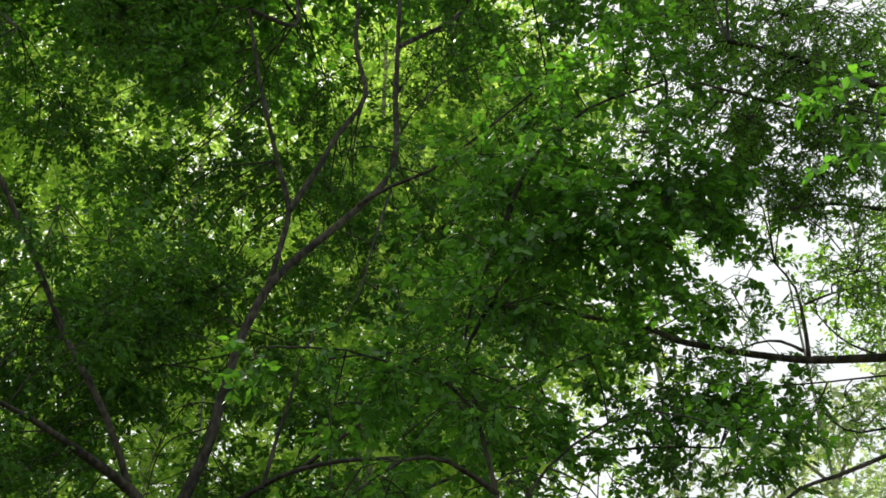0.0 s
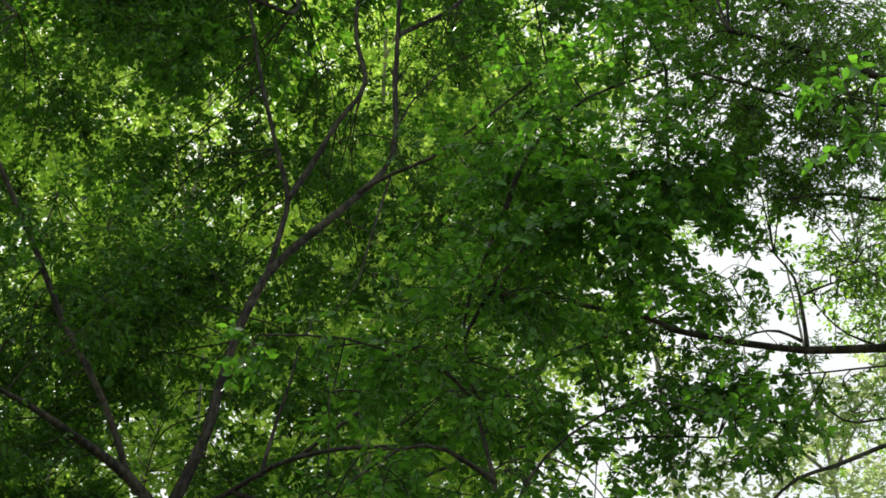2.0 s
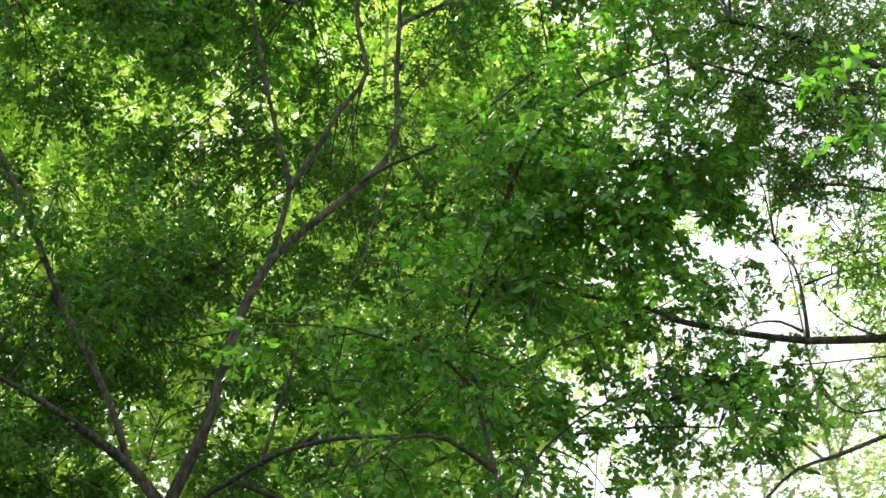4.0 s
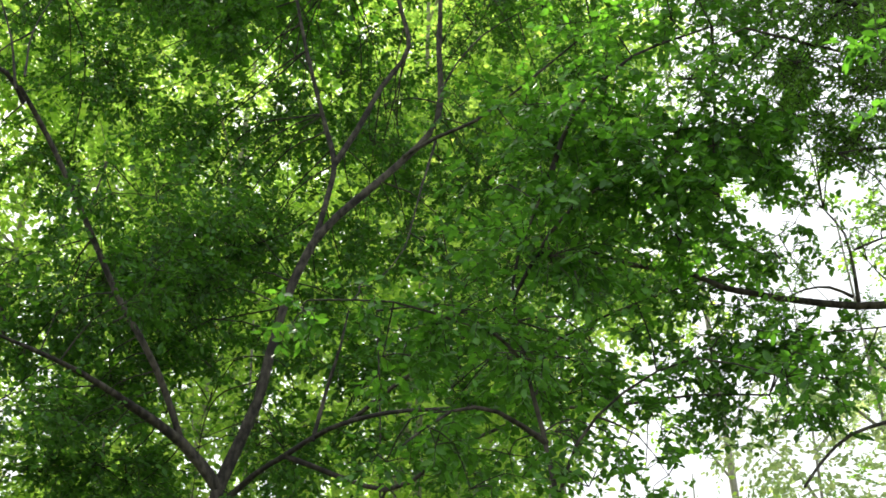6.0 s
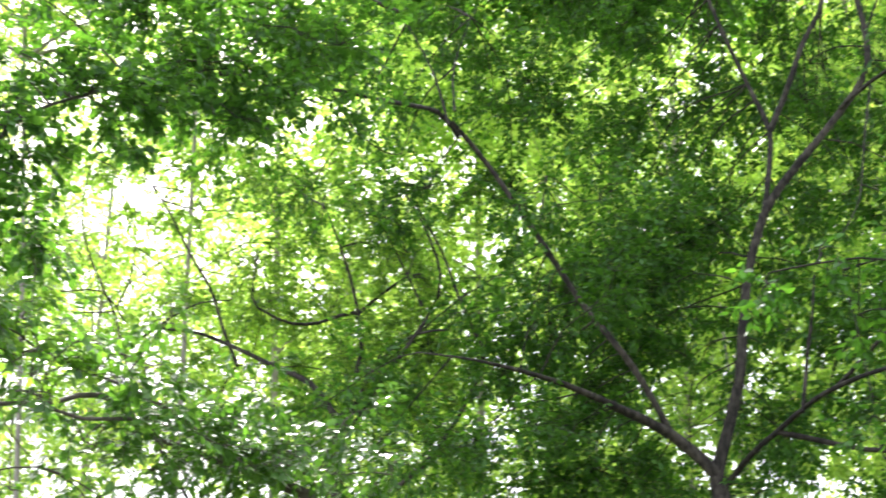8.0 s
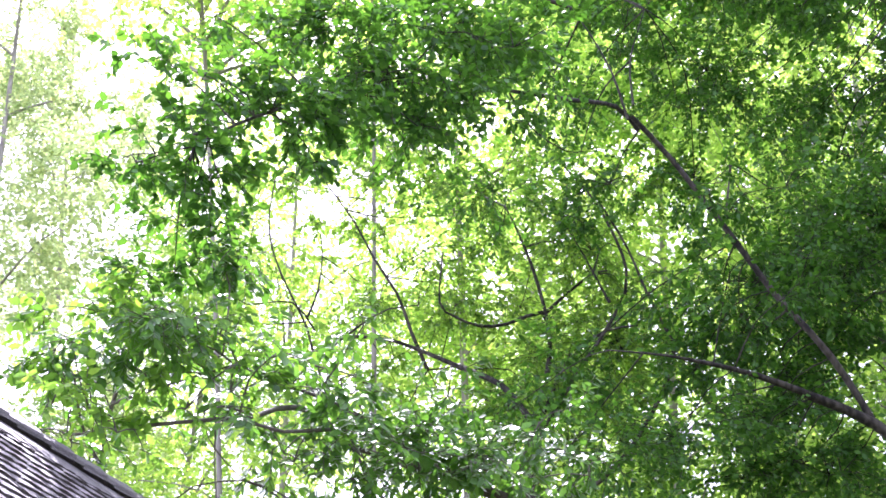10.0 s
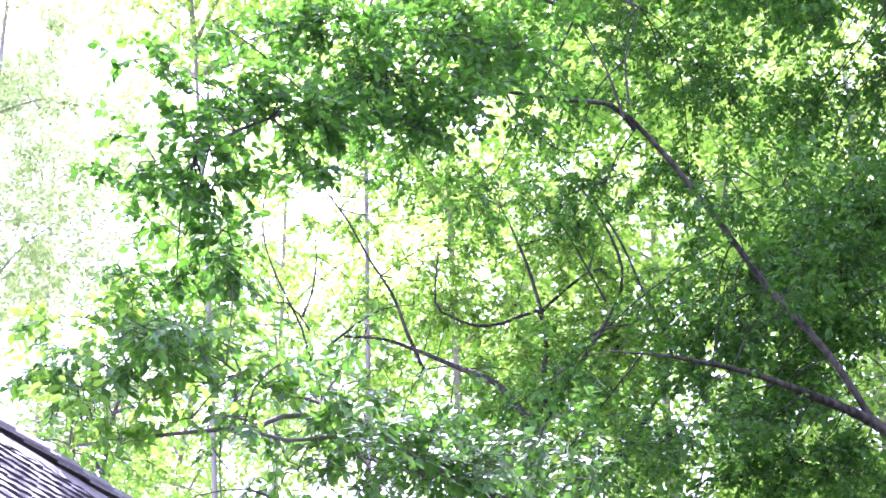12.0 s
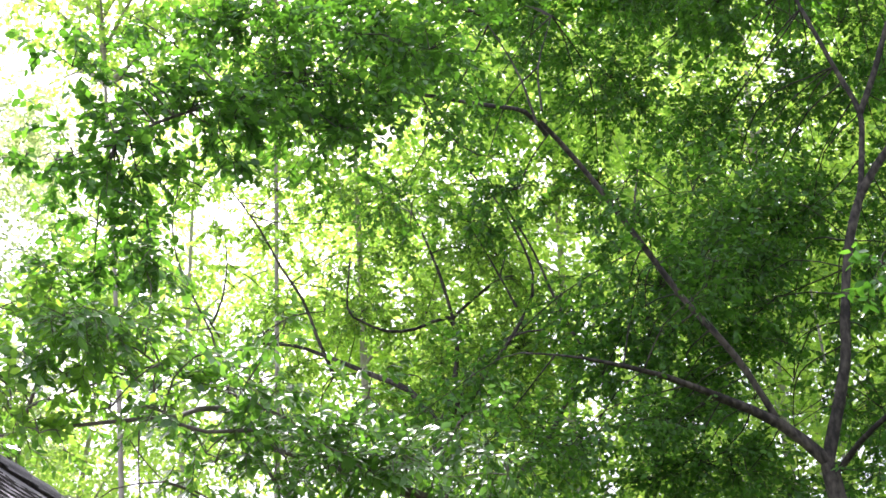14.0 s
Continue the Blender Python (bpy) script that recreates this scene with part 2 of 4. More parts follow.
def clump(tree, cx, cy, cz, rx, rz, cover, big=1.0):
    """A spray of leafy twigs round a place, joined to the nearest wood by a thin branch."""
    size = tree.size * big
    c = np.array([cx, cy, cz])
    area = math.pi * rx * rz
    n = int(cover * area / (size ** 2 * tree.slim * 0.40))
    per = 9
    k = max(3, n // per)
    near = min((line[np.argmin(np.linalg.norm(line - c, axis=1))] for line in tree.wood), key=lambda q: np.linalg.norm(q - c))
    gap = np.linalg.norm(near - c)
    bend = (near + c) / 2 + np.array([0, 0, 0.12 * gap]) + rng.standard_normal(3) * 0.06 * gap
    if gap > 0.05:
        twig(tree, curve_points([near, bend, c], 0.25), 0.005 + 0.003 * min(gap, 2), 0.004)
    # the spray breaks up into flat tufts, each on its own sprig
    tufts = int(np.clip(k / 7, 3, 14))
    ends = c + rand_unit(tufts) * rng.random(tufts)[:, None] ** 0.4 * np.array([rx, rx, rz]) * 0.85
    lines = []
    for e in ends:
        mid = (c + e) / 2 + np.array([0, 0, 0.12 * rx]) + rng.standard_normal(3) * 0.07 * rx
        line = curve_points([c, mid, e], 0.15)
        twig(tree, line, 0.0045, 0.002)
        lines.append(line)
    wood = np.concatenate(lines)
    pick = rng.integers(0, tufts, k)
    reach = rng.uniform(0.28, 0.6, tufts)[pick][:, None] * np.array([rx, rx, 0.55 * rz + 0.1 * rx])
    start = ends[pick] + rand_unit(k) * rng.random(k)[:, None] ** 0.5 * reach
    loose = rng.random(k)[:, None] < 0.25
    start = np.where(loose, wood[rng.integers(0, len(wood), k)], start)
    for gx, gy, gz, gr in tree.gaps:
        start = start[np.linalg.norm(start - np.array([gx, gy, gz]), axis=1) > gr]
    k = len(start)
    if not k:
        return
    out = (start - c) / np.array([rx, rx, rz])
    way = out + 0.7 * rand_unit(k)
    way[:, 2] -= tree.droop
    way /= np.linalg.norm(way, axis=1)[:, None] + 1e-9
    length = np.clip(rng.uniform(0.25, 0.65, k) * max(rx, rz) * 0.8, 2.5 * size, 9 * size)
    for s, d, q in zip(start, way, length):
        sag = s + d * q * 0.5 + np.array([0, 0, 0.04 * q])
        if tree.fine and big == 1.0:
            twig(tree, np.array([s, sag, s + d * q]), 0.0035, 0.0015)
    f = (np.arange(per) + 0.6) / per
    at = start[:, None, :] + way[:, None, :] * (length[:, None] * f)[:, :, None]
    flip = np.where(np.arange(per) % 2, 1.0, -1.0)
    acr = np.cross(way, [0, 0, 1.0]) + 0.01
    acr /= np.linalg.norm(acr, axis=1)[:, None]
    lw = way[:, None, :] * 0.6 + acr[:, None, :] * flip[None, :, None] * 0.8 + 0.35 * rng.standard_normal((k, per, 3))
    lw[:, :, 2] -= tree.droop
    put_leaves(tree, at.reshape(-1, 3), lw.reshape(-1, 3), size)


def leafy(tree, count, low, spread, radius, cover, where=None, shift=0.0):
    """Leafy sprays along the wood of a tree, more of them towards the ends of the limbs."""
    wood = np.concatenate([line[len(line) // 4:] for line in tree.wood[1:]])
    wood = wood[wood[:, 2] > low]
    if where:
        wood = wood[[bool(where(*q)) for q in wood]]
    for q in wood[rng.integers(0, len(wood), count)]:
        q = q + rng.standard_normal(3) * spread + np.array([-0.4, 1.0, 0.3]) * shift
        r = radius * rng.uniform(0.6, 1.3)
        clump(tree, q[0], q[1], q[2], r, r * 0.6, cover * rng.uniform(0.5, 1.4))


def finish(tree):
    v = np.concatenate(tree.lv).reshape(-1, 3)
    n = tree.n_leaves
    off = np.arange(n)[:, None] * (7 if tree.fine else 4)
    if tree.fine:
        tri = (off[:, None, :] + LEAF_FACES[:2, :3][None]).reshape(-1, 3)
        quad = (off[:, None, :] + LEAF_FACES[2:][None]).reshape(-1, 4)
    else:
        tri = (off[:, None, :] + np.array([[0, 2, 1], [1, 2, 3]])[None]).reshape(-1, 3)
        quad = np.zeros((0, 4), int)
    me = bpy.data.meshes.new("crown")
    me.vertices.add(len(v))
    me.vertices.foreach_set("co", v.astype(np.float32).ravel())
    loops = np.concatenate([tri.ravel(), quad.ravel()])
    starts = np.concatenate([np.arange(len(tri)) * 3, len(tri) * 3 + np.arange(len(quad)) * 4])
    me.loops.add(len(loops))
    me.loops.foreach_set("vertex_index", loops.astype(np.int32))
    me.polygons.add(len(starts))
    me.polygons.foreach_set("loop_start", starts.astype(np.int32))
    me.update(calc_edges=True)
    me.validate()
    me.materials.append(tree.leaf)
    crown = new("crown", me)
    crown.parent = tree.root
    if tree.tw_v:
        thin = mesh_object("branchwork", np.concatenate(tree.tw_v).tolist(), np.concatenate(tree.tw_f).tolist(), tree.bark, tree.root, True)
        tagged(thin, kind="stuff")


# ---- ground ----
def ground_sheet():
    bm = bmesh.new()
    bmesh.ops.create_grid(bm, x_segments=90, y_segments=90, size=1.0)
    for v in bm.verts:
        r = max(abs(v.co.x), abs(v.co.y))
        v.co.x, v.co.y = v.co.x * (20 + 1400 * r ** 4), v.co.y * (20 + 1400 * r ** 4)
        v.co.z = 0.10 * noise.noise(v.co * 0.3) + 0.25 * noise.noise(v.co * 0.05) - 0.1
    ob = part("ground", bm, SOIL, None)
    tagged(ob, "leaf-littered woodland ground with patchy grass", "ground", kind="structure")


ground_sheet()

# ---- the forked tree in the middle ----
main = Grower("broadleaf_tree", "tall broadleaf tree with dark forked limbs and dense green leaves", -2.06, 11.89, BARK, LEAF_MAIN, 0.064, 0.6, singles=300, tilt=0.6)
limb(main, 0.12, 0.075, (-2.06, 11.89, -0.15), (-2.04, 11.79, 3.26), (-2.21, 11.79, 6.67), name="trunk")
limb(main, 0.056, 0.005, (-2.22, 11.79, 6.71), (-2.52, 11.63, 7.05), (-2.90, 11.34, 7.25), (-3.10, 11.07, 7.30), (-3.35, 10.69, 7.32), (-3.69, 10.15, 7.27), (-3.93, 9.74, 7.18))
limb(main, 0.032, 0.023, (-2.53, 11.63, 7.07), (-2.69, 11.49, 7.49), (-2.82, 11.36, 7.75), (-3.11, 11.18, 8.23), (-3.41, 10.98, 8.86), (-3.74, 10.66, 9.50), (-3.91, 10.28, 9.73))
limb(main, 0.022, 0.009, (-3.93, 10.49, 9.72), (-4.03, 10.24, 9.85), (-4.19, 9.52, 9.51), (-4.33, 8.79, 9.15), (-4.36, 7.87, 8.62), (-4.49, 6.86, 7.93), (-4.55, 5.83, 7.04), (-4.55, 5.32, 6.51))
limb(main, 0.054, 0.037, (-2.22, 11.79, 6.69), (-2.12, 11.81, 7.01), (-1.95, 11.84, 7.54), (-1.88, 11.85, 7.96), (-1.79, 11.87, 8.47), (-1.64, 11.89, 8.96), (-1.53, 11.90, 9.21))
limb(main, 0.043, 0.022, (-1.53, 11.90, 9.21), (-1.37, 11.92, 9.44), (-0.98, 11.96, 9.87), (-0.52, 12.09, 10.51), (-0.42, 12.19, 10.99), (-0.44, 12.29, 11.71), (-0.43, 12.39, 12.48), (-0.42, 12.59, 13.72))
limb(main, 0.032, 0.016, (-1.56, 11.90, 9.14), (-1.48, 12.01, 9.65), (-1.43, 12.12, 10.18), (-1.53, 12.20, 10.64), (-1.70, 12.18, 11.32), (-1.86, 12.26, 12.05), (-2.02, 12.34, 12.97))
limb(main, 0.032, 0.019, (-1.43, 12.12, 10.18), (-1.24, 12.24, 10.67), (-1.02, 12.36, 11.29), (-0.76, 12.48, 11.90), (-0.88, 12.57, 12.63), (-0.88, 12.67, 13.37))
limb(main, 0.022, 0.009, (-0.77, 11.98, 10.15), (-0.45, 11.89, 10.31), (-0.08, 11.80, 10.43), (0.32, 11.70, 10.71), (0.67, 11.58, 10.96), (1.04, 11.35, 11.16))
limb(main, 0.012, 0.005, (-0.44, 12.19, 11.02), (-0.26, 12.20, 11.45), (0.02, 12.20, 11.82), (0.37, 12.19, 12.08), (0.78, 12.18, 12.30))
limb(main, 0.01, 0.004, (-0.45, 12.19, 10.95), (-0.69, 11.98, 10.86), (-0.95, 11.86, 10.69))
limb(main, 0.014, 0.005, (-0.46, 11.99, 10.34), (-0.59, 11.58, 9.43), (-0.70, 11.38, 8.76), (-0.87, 11.17, 8.35))
limb(main, 0.029, 0.009, (-2.14, 11.81, 6.63), (-1.91, 11.64, 6.76), (-1.63, 11.38, 6.81), (-1.26, 11.13, 6.92), (-0.78, 10.57, 6.78), (-0.26, 10.20, 6.63), (0.19, 9.80, 6.48), (0.69, 9.48, 6.52))
limb(main, 0.02, 0.008, (-1.39, 11.21, 6.86), (-1.29, 11.23, 7.36), (-1.19, 11.14, 7.68), (-1.14, 11.14, 8.00))
limb(main, 0.02, 0.008, (-1.07, 10.95, 6.90), (-0.62, 10.58, 7.09), (-0.22, 10.20, 7.17), (0.07, 9.80, 7.24))
limb(main, 0.024, 0.008, (-1.63, 11.38, 6.81), (-0.81, 11.37, 6.50), (-0.44, 10.99, 6.54), (-0.09, 10.60, 6.58), (0.49, 10.29, 6.66), (0.94, 10.26, 6.67), (1.53, 10.29, 6.76), (2.05, 10.20, 6.71))
limb(main, 0.012, 0.005, (-0.81, 11.37, 6.50), (-0.87, 11.57, 6.53), (-0.88, 11.57, 7.08), (-0.91, 11.56, 7.75), (-0.94, 11.56, 8.24))
limb(main, 0.014, 0.005, (-3.38, 10.99, 8.93), (-3.36, 11.10, 9.32), (-3.34, 11.21, 9.62))
limb(main, 0.014, 0.005, (-3.94, 10.27, 9.70), (-4.05, 10.23, 10.24), (-4.22, 10.16, 10.71), (-4.35, 10.10, 10.99))
limb(main, 0.012, 0.005, (-3.89, 10.29, 9.85), (-3.96, 10.48, 10.51), (-3.87, 10.72, 11.26))
limb(main, 0.01, 0.004, (-4.35, 8.78, 9.13), (-4.24, 8.95, 8.86), (-4.05, 9.14, 8.70), (-3.96, 9.29, 8.76))
limb(main, 0.016, 0.005, (0.49, 10.29, 6.66), (0.44, 10.89, 7.45), (1.00, 10.55, 7.62), (1.61, 10.38, 7.78), (2.26, 10.15, 8.06))
# upper limbs, out of view, carrying the added shading sprays
limb(main, 0.03, 0.010, (-0.43, 12.39, 12.48), (0.30, 13.20, 13.80), (0.60, 14.40, 16.20), (1.80, 15.20, 17.20))
limb(main, 0.03, 0.010, (-2.02, 12.34, 12.97), (-1.60, 13.20, 13.60), (-2.20, 14.60, 16.40), (-3.60, 15.40, 17.40))
limb(main, 0.02, 0.008, (-2.20, 14.60, 16.40), (-4.50, 15.00, 16.90), (-7.00, 15.50, 17.20))
limb(main, 0.02, 0.008, (-4.35, 10.10, 10.99), (-4.90, 9.60, 11.20), (-6.00, 9.20, 12.20), (-8.20, 8.40, 12.80))
limb(main, 0.02, 0.008, (0.30, 13.20, 13.80), (0.80, 11.60, 14.00), (1.60, 10.20, 14.00), (2.60, 9.40, 13.80))
limb(main, 0.02, 0.008, (-1.60, 13.20, 13.60), (-2.60, 11.40, 14.00), (-4.20, 10.40, 14.20))
# places where the crown is open
main.gaps = []
for openings, depths in ((((-2.57, 12.34, 7.62, 0.50), (-0.84, 12.57, 11.49, 0.65), (-0.15, 12.60, 11.82, 0.50), (-0.51, 12.59, 12.34, 0.50), (-3.82, 12.01, 10.15, 0.35), (-2.82, 12.28, 10.15, 0.35), (-1.31, 12.53, 11.68, 0.50)), (1.0, 1.056, 1.119)),
                         (((-2.07, 10.70, 6.29, 0.35), (-1.92, 10.73, 6.51, 0.35), (-1.77, 10.76, 7.00, 0.35), (-2.26, 10.66, 6.55, 0.30), (-1.07, 10.85, 8.90, 0.30), (-0.70, 10.88, 9.33, 0.30), (-0.40, 10.89, 9.92, 0.30)), (1.0, 1.055))):
    for x, y, z, r in openings:
        main.gaps += [(x * f, y * f, 1.6 + (z - 1.6) * f, r) for f in depths]
# the larger limbs stand bare on their open, southern side
for k, low, high in ((1, 0.0, 0.45), (2, 0.0, 0.3), (2, 0.55, 1.0), (4, 0.0, 0.45), (4, 0.6, 1.0), (5, 0.0, 0.8), (6, 0.0, 0.8), (7, 0.0, 0.6), (8, 0.0, 0.8), (12, 0.0, 0.5)):
    line = main.wood[k][int(low * len(main.wood[k])):int(high * len(main.wood[k]))]
    for q in line[::2]:
        for f in (0.03, 0.065, 0.10, 0.14):
            main.gaps.append((q[0] * (1 - f), q[1] * (1 - f), 1.6 + (q[2] - 1.6) * (1 - f), 0.17))
# sprays on the camera's side of the limbs
clump(main, -4.46, 6.88, 8.10, 0.85, 0.30, 2.6)
clump(main, -4.10, 7.56, 8.71, 0.61, 0.26, 3.0)
clump(main, -4.54, 5.97, 7.17, 0.50, 0.26, 1.5)
clump(main, -4.56, 5.31, 6.59, 0.38, 0.22, 1.2)
clump(main, -4.64, 6.52, 8.31, 0.46, 0.15, 1.2)
clump(main, -4.62, 5.52, 6.40, 0.32, 0.18, 0.9)
clump(main, -4.64, 5.64, 6.14, 0.30, 0.18, 0.9)
clump(main, -4.77, 5.13, 6.36, 0.22, 0.12, 1.2)
clump(main, -4.69, 5.72, 7.27, 0.27, 0.14, 0.8)
clump(main, -4.56, 5.32, 6.22, 0.23, 0.14, 1.4)
clump(main, -4.33, 7.20, 7.63, 0.34, 0.11, 1.0)
clump(main, -4.36, 6.22, 6.90, 0.30, 0.09, 1.0)
clump(main, -4.95, 5.50, 7.34, 0.22, 0.14, 0.5)
clump(main, -5.04, 5.96, 8.10, 0.26, 0.15, 0.6)
# dark sprays inside the crown, behind the limbs
clump(main, -3.51, 12.10, 8.89, 1.01, 0.58, 1.2)
clump(main, -2.96, 12.66, 9.62, 0.83, 0.50, 1.2)
clump(main, -3.65, 11.85, 8.17, 0.56, 0.31, 1.1)
clump(main, -2.80, 12.49, 8.86, 0.80, 0.29, 1.3)
clump(main, -2.38, 11.15, 11.17, 0.32, 0.32, 3.2)
clump(main, -3.69, 12.88, 11.57, 1.09, 0.67, 0.8)
clump(main, -2.22, 13.42, 11.61, 0.68, 0.55, 0.7)
clump(main, -2.69, 13.13, 10.67, 0.71, 0.41, 0.9)
clump(main, 0.03, 12.80, 10.46, 0.51, 0.34, 0.9)
clump(main, -3.28, 12.17, 7.08, 0.60, 0.27, 1.2)
clump(main, -3.38, 12.14, 7.55, 0.41, 0.20, 0.9)
clump(main, -3.70, 12.36, 7.71, 0.52, 0.31, 1.0)
clump(main, -3.38, 12.55, 8.03, 0.42, 0.26, 1.3)
clump(main, -2.17, 13.12, 9.92, 0.40, 0.34, 0.9)
clump(main, -4.63, 11.50, 9.98, 0.60, 0.44, 0.9)
clump(main, -4.46, 11.57, 11.55, 0.64, 0.35, 0.7)
clump(main, -3.80, 12.22, 11.54, 0.65, 0.53, 0.7)
clump(main, -4.03, 11.73, 7.93, 0.51, 0.25, 1.8)
clump(main, -4.01, 11.10, 7.02, 0.90, 0.28, 1.1)
clump(main, -3.34, 11.94, 6.96, 0.54, 0.25, 0.6)
clump(main, -3.67, 12.05, 8.57, 0.79, 0.52, 0.9)
clump(main, -4.74, 10.48, 6.82, 0.73, 0.28, 1.5)
clump(main, -5.37, 10.73, 7.43, 0.49, 0.24, 1.2)
clump(main, -5.09, 11.31, 8.00, 0.56, 0.30, 1.4)
clump(main, -4.14, 8.88, 9.40, 0.41, 0.27, 1.6)
clump(main, 1.24, 11.94, 12.47, 0.77, 0.29, 1.0)
clump(main, 0.44, 12.49, 12.89, 0.61, 0.31, 0.8)
clump(main, -1.23, 13.54, 14.09, 0.81, 0.27, 0.2)
clump(main, -3.61, 12.70, 13.21, 1.28, 0.32, 0.8)
clump(main, 1.76, 10.35, 6.93, 0.64, 0.26, 0.9)
clump(main, 2.38, 10.33, 7.26, 0.39, 0.22, 0.8)
clump(main, 2.07, 10.19, 6.49, 0.50, 0.21, 0.8)
clump(main, 1.13, 10.34, 6.19, 0.54, 0.14, 0.2)
clump(main, 2.56, 10.18, 6.80, 0.30, 0.26, 0.7)
clump(main, 1.99, 10.21, 7.88, 0.35, 0.18, 0.8)
clump(main, -2.79, 10.85, 8.98, 0.68, 0.29, 0.8)
clump(main, -3.41, 10.67, 8.96, 0.44, 0.29, 0.7)
clump(main, -2.21, 11.18, 8.92, 0.44, 0.25, 0.6)
clump(main, -3.43, 10.66, 8.46, 0.38, 0.29, 0.8)
clump(main, -2.82, 10.42, 7.68, 0.50, 0.27, 0.7)
clump(main, -3.19, 10.32, 7.97, 0.41, 0.27, 0.6)
clump(main, -2.63, 10.58, 8.08, 0.42, 0.23, 0.6)
clump(main, -1.33, 13.64, 11.65, 0.60, 0.35, 1.0)
clump(main, -1.61, 13.60, 12.41, 0.50, 0.30, 0.4)
clump(main, -0.83, 13.27, 10.10, 0.60, 0.30, 1.0)
clump(main, -0.44, 13.49, 10.74, 0.50, 0.30, 1.2)
clump(main, 0.55, 13.09, 10.54, 0.55, 0.35, 1.2)
clump(main, 0.75, 13.28, 11.54, 0.40, 0.30, 0.9)
clump(main, -1.60, 12.90, 9.15, 0.55, 0.30, 1.0)
clump(main, -1.07, 12.66, 8.53, 0.50, 0.25, 0.9)
clump(main, 0.25, 12.90, 9.48, 0.60, 0.30, 1.4)
clump(main, 0.95, 12.66, 9.59, 0.60, 0.35, 1.5)
clump(main, 0.03, 12.50, 8.50, 0.60, 0.30, 1.4)
clump(main, -1.40, 13.63, 13.17, 0.50, 0.35, 0.2)
clump(main, -1.68, 13.60, 13.74, 0.50, 0.30, 0.2)
clump(main, -3.10, 13.14, 11.20, 0.60, 0.35, 0.6)
clump(main, -3.97, 13.01, 12.07, 0.60, 0.35, 0.4)
clump(main, -2.42, 12.67, 9.58, 0.70, 0.35, 1.6)
clump(main, -3.21, 12.29, 9.09, 0.60, 0.35, 1.6)
clump(main, 1.74, 10.36, 7.28, 0.45, 0.20, 1.6)
clump(main, 2.32, 10.24, 7.27, 0.40, 0.17, 1.4)
clump(main, 1.28, 10.32, 6.92, 0.45, 0.18, 0.9)
clump(main, 1.93, 10.22, 6.83, 0.40, 0.16, 1.2)
clump(main, 2.61, 10.17, 7.04, 0.25, 0.14, 1.0)
clump(main, 1.57, 10.48, 7.70, 0.40, 0.18, 1.2)
clump(main, 1.25, 10.22, 6.46, 0.40, 0.14, 0.6)
clump(main, -4.94, 5.36, 7.22, 0.42, 0.22, 0.4)
clump(main, -4.82, 5.67, 7.01, 0.38, 0.20, 0.7)
clump(main, -4.97, 5.49, 6.71, 0.35, 0.18, 0.6)
clump(main, -4.90, 5.73, 6.33, 0.32, 0.20, 0.7)
clump(main, -4.95, 5.75, 6.06, 0.32, 0.20, 0.8)
clump(main, -4.67, 5.93, 6.12, 0.20, 0.16, 0.5)
clump(main, -3.55, 12.19, 7.57, 0.60, 0.30, 0.7)
clump(main, -3.43, 12.02, 7.02, 0.60, 0.30, 0.7)
clump(main, -2.92, 11.95, 6.83, 0.50, 0.25, 0.6)
clump(main, -3.06, 12.74, 8.43, 0.50, 0.25, 1.0)
clump(main, -1.70, 12.59, 7.28, 0.50, 0.22, 1.2)
clump(main, -1.66, 12.79, 8.70, 0.50, 0.25, 1.0)
clump(main, -1.34, 13.03, 9.34, 0.45, 0.25, 0.9)
clump(main, -1.11, 12.25, 7.89, 0.50, 0.22, 1.4)
clump(main, -1.28, 12.23, 7.44, 0.40, 0.20, 1.2)
clump(main, -0.74, 12.48, 8.42, 0.50, 0.25, 1.0)
clump(main, -0.81, 11.87, 7.12, 0.50, 0.22, 1.5)
clump(main, -0.38, 11.69, 6.74, 0.50, 0.22, 1.5)
clump(main, -1.29, 13.24, 10.27, 0.45, 0.25, 0.8)
clump(main, -0.69, 13.08, 9.63, 0.40, 0.25, 1.0)
clump(main, -2.23, 13.31, 11.99, 0.50, 0.30, 0.2)
clump(main, -2.87, 13.09, 11.29, 0.50, 0.30, 0.4)
clump(main, -2.11, 13.19, 11.82, 0.60, 0.30, 0.3)
clump(main, -1.53, 13.27, 12.18, 0.50, 0.30, 0.5)
clump(main, -1.60, 13.16, 11.23, 0.50, 0.30, 0.7)
clump(main, -3.09, 12.20, 6.94, 0.60, 0.28, 0.9)
clump(main, -3.76, 11.92, 6.93, 0.60, 0.25, 0.7)
clump(main, -1.96, 12.10, 6.61, 0.50, 0.25, 0.8)
clump(main, -1.89, 12.52, 7.55, 0.40, 0.25, 0.4)
clump(main, 1.71, 10.26, 7.51, 0.40, 0.15, 1.2)
clump(main, 1.35, 10.41, 7.75, 0.40, 0.18, 1.3)
clump(main, 1.97, 10.21, 7.17, 0.40, 0.14, 1.2)
clump(main, 2.33, 10.14, 7.06, 0.35, 0.13, 1.0)
clump(main, 1.11, 10.44, 7.41, 0.40, 0.20, 0.8)
clump(main, 2.08, 10.19, 7.93, 0.40, 0.15, 1.2)
clump(main, 2.39, 10.12, 8.14, 0.35, 0.16, 1.2)
clump(main, 1.76, 10.35, 8.02, 0.40, 0.18, 1.3)
clump(main, 2.56, 10.08, 7.41, 0.20, 0.10, 0.5)
clump(main, 0.78, 10.57, 7.68, 0.40, 0.20, 0.7)
clump(main, -4.17, 6.67, 7.81, 0.50, 0.22, 1.4)
clump(main, -3.93, 6.97, 8.26, 0.50, 0.22, 1.3)
clump(main, -3.76, 7.04, 7.64, 0.40, 0.18, 1.4)
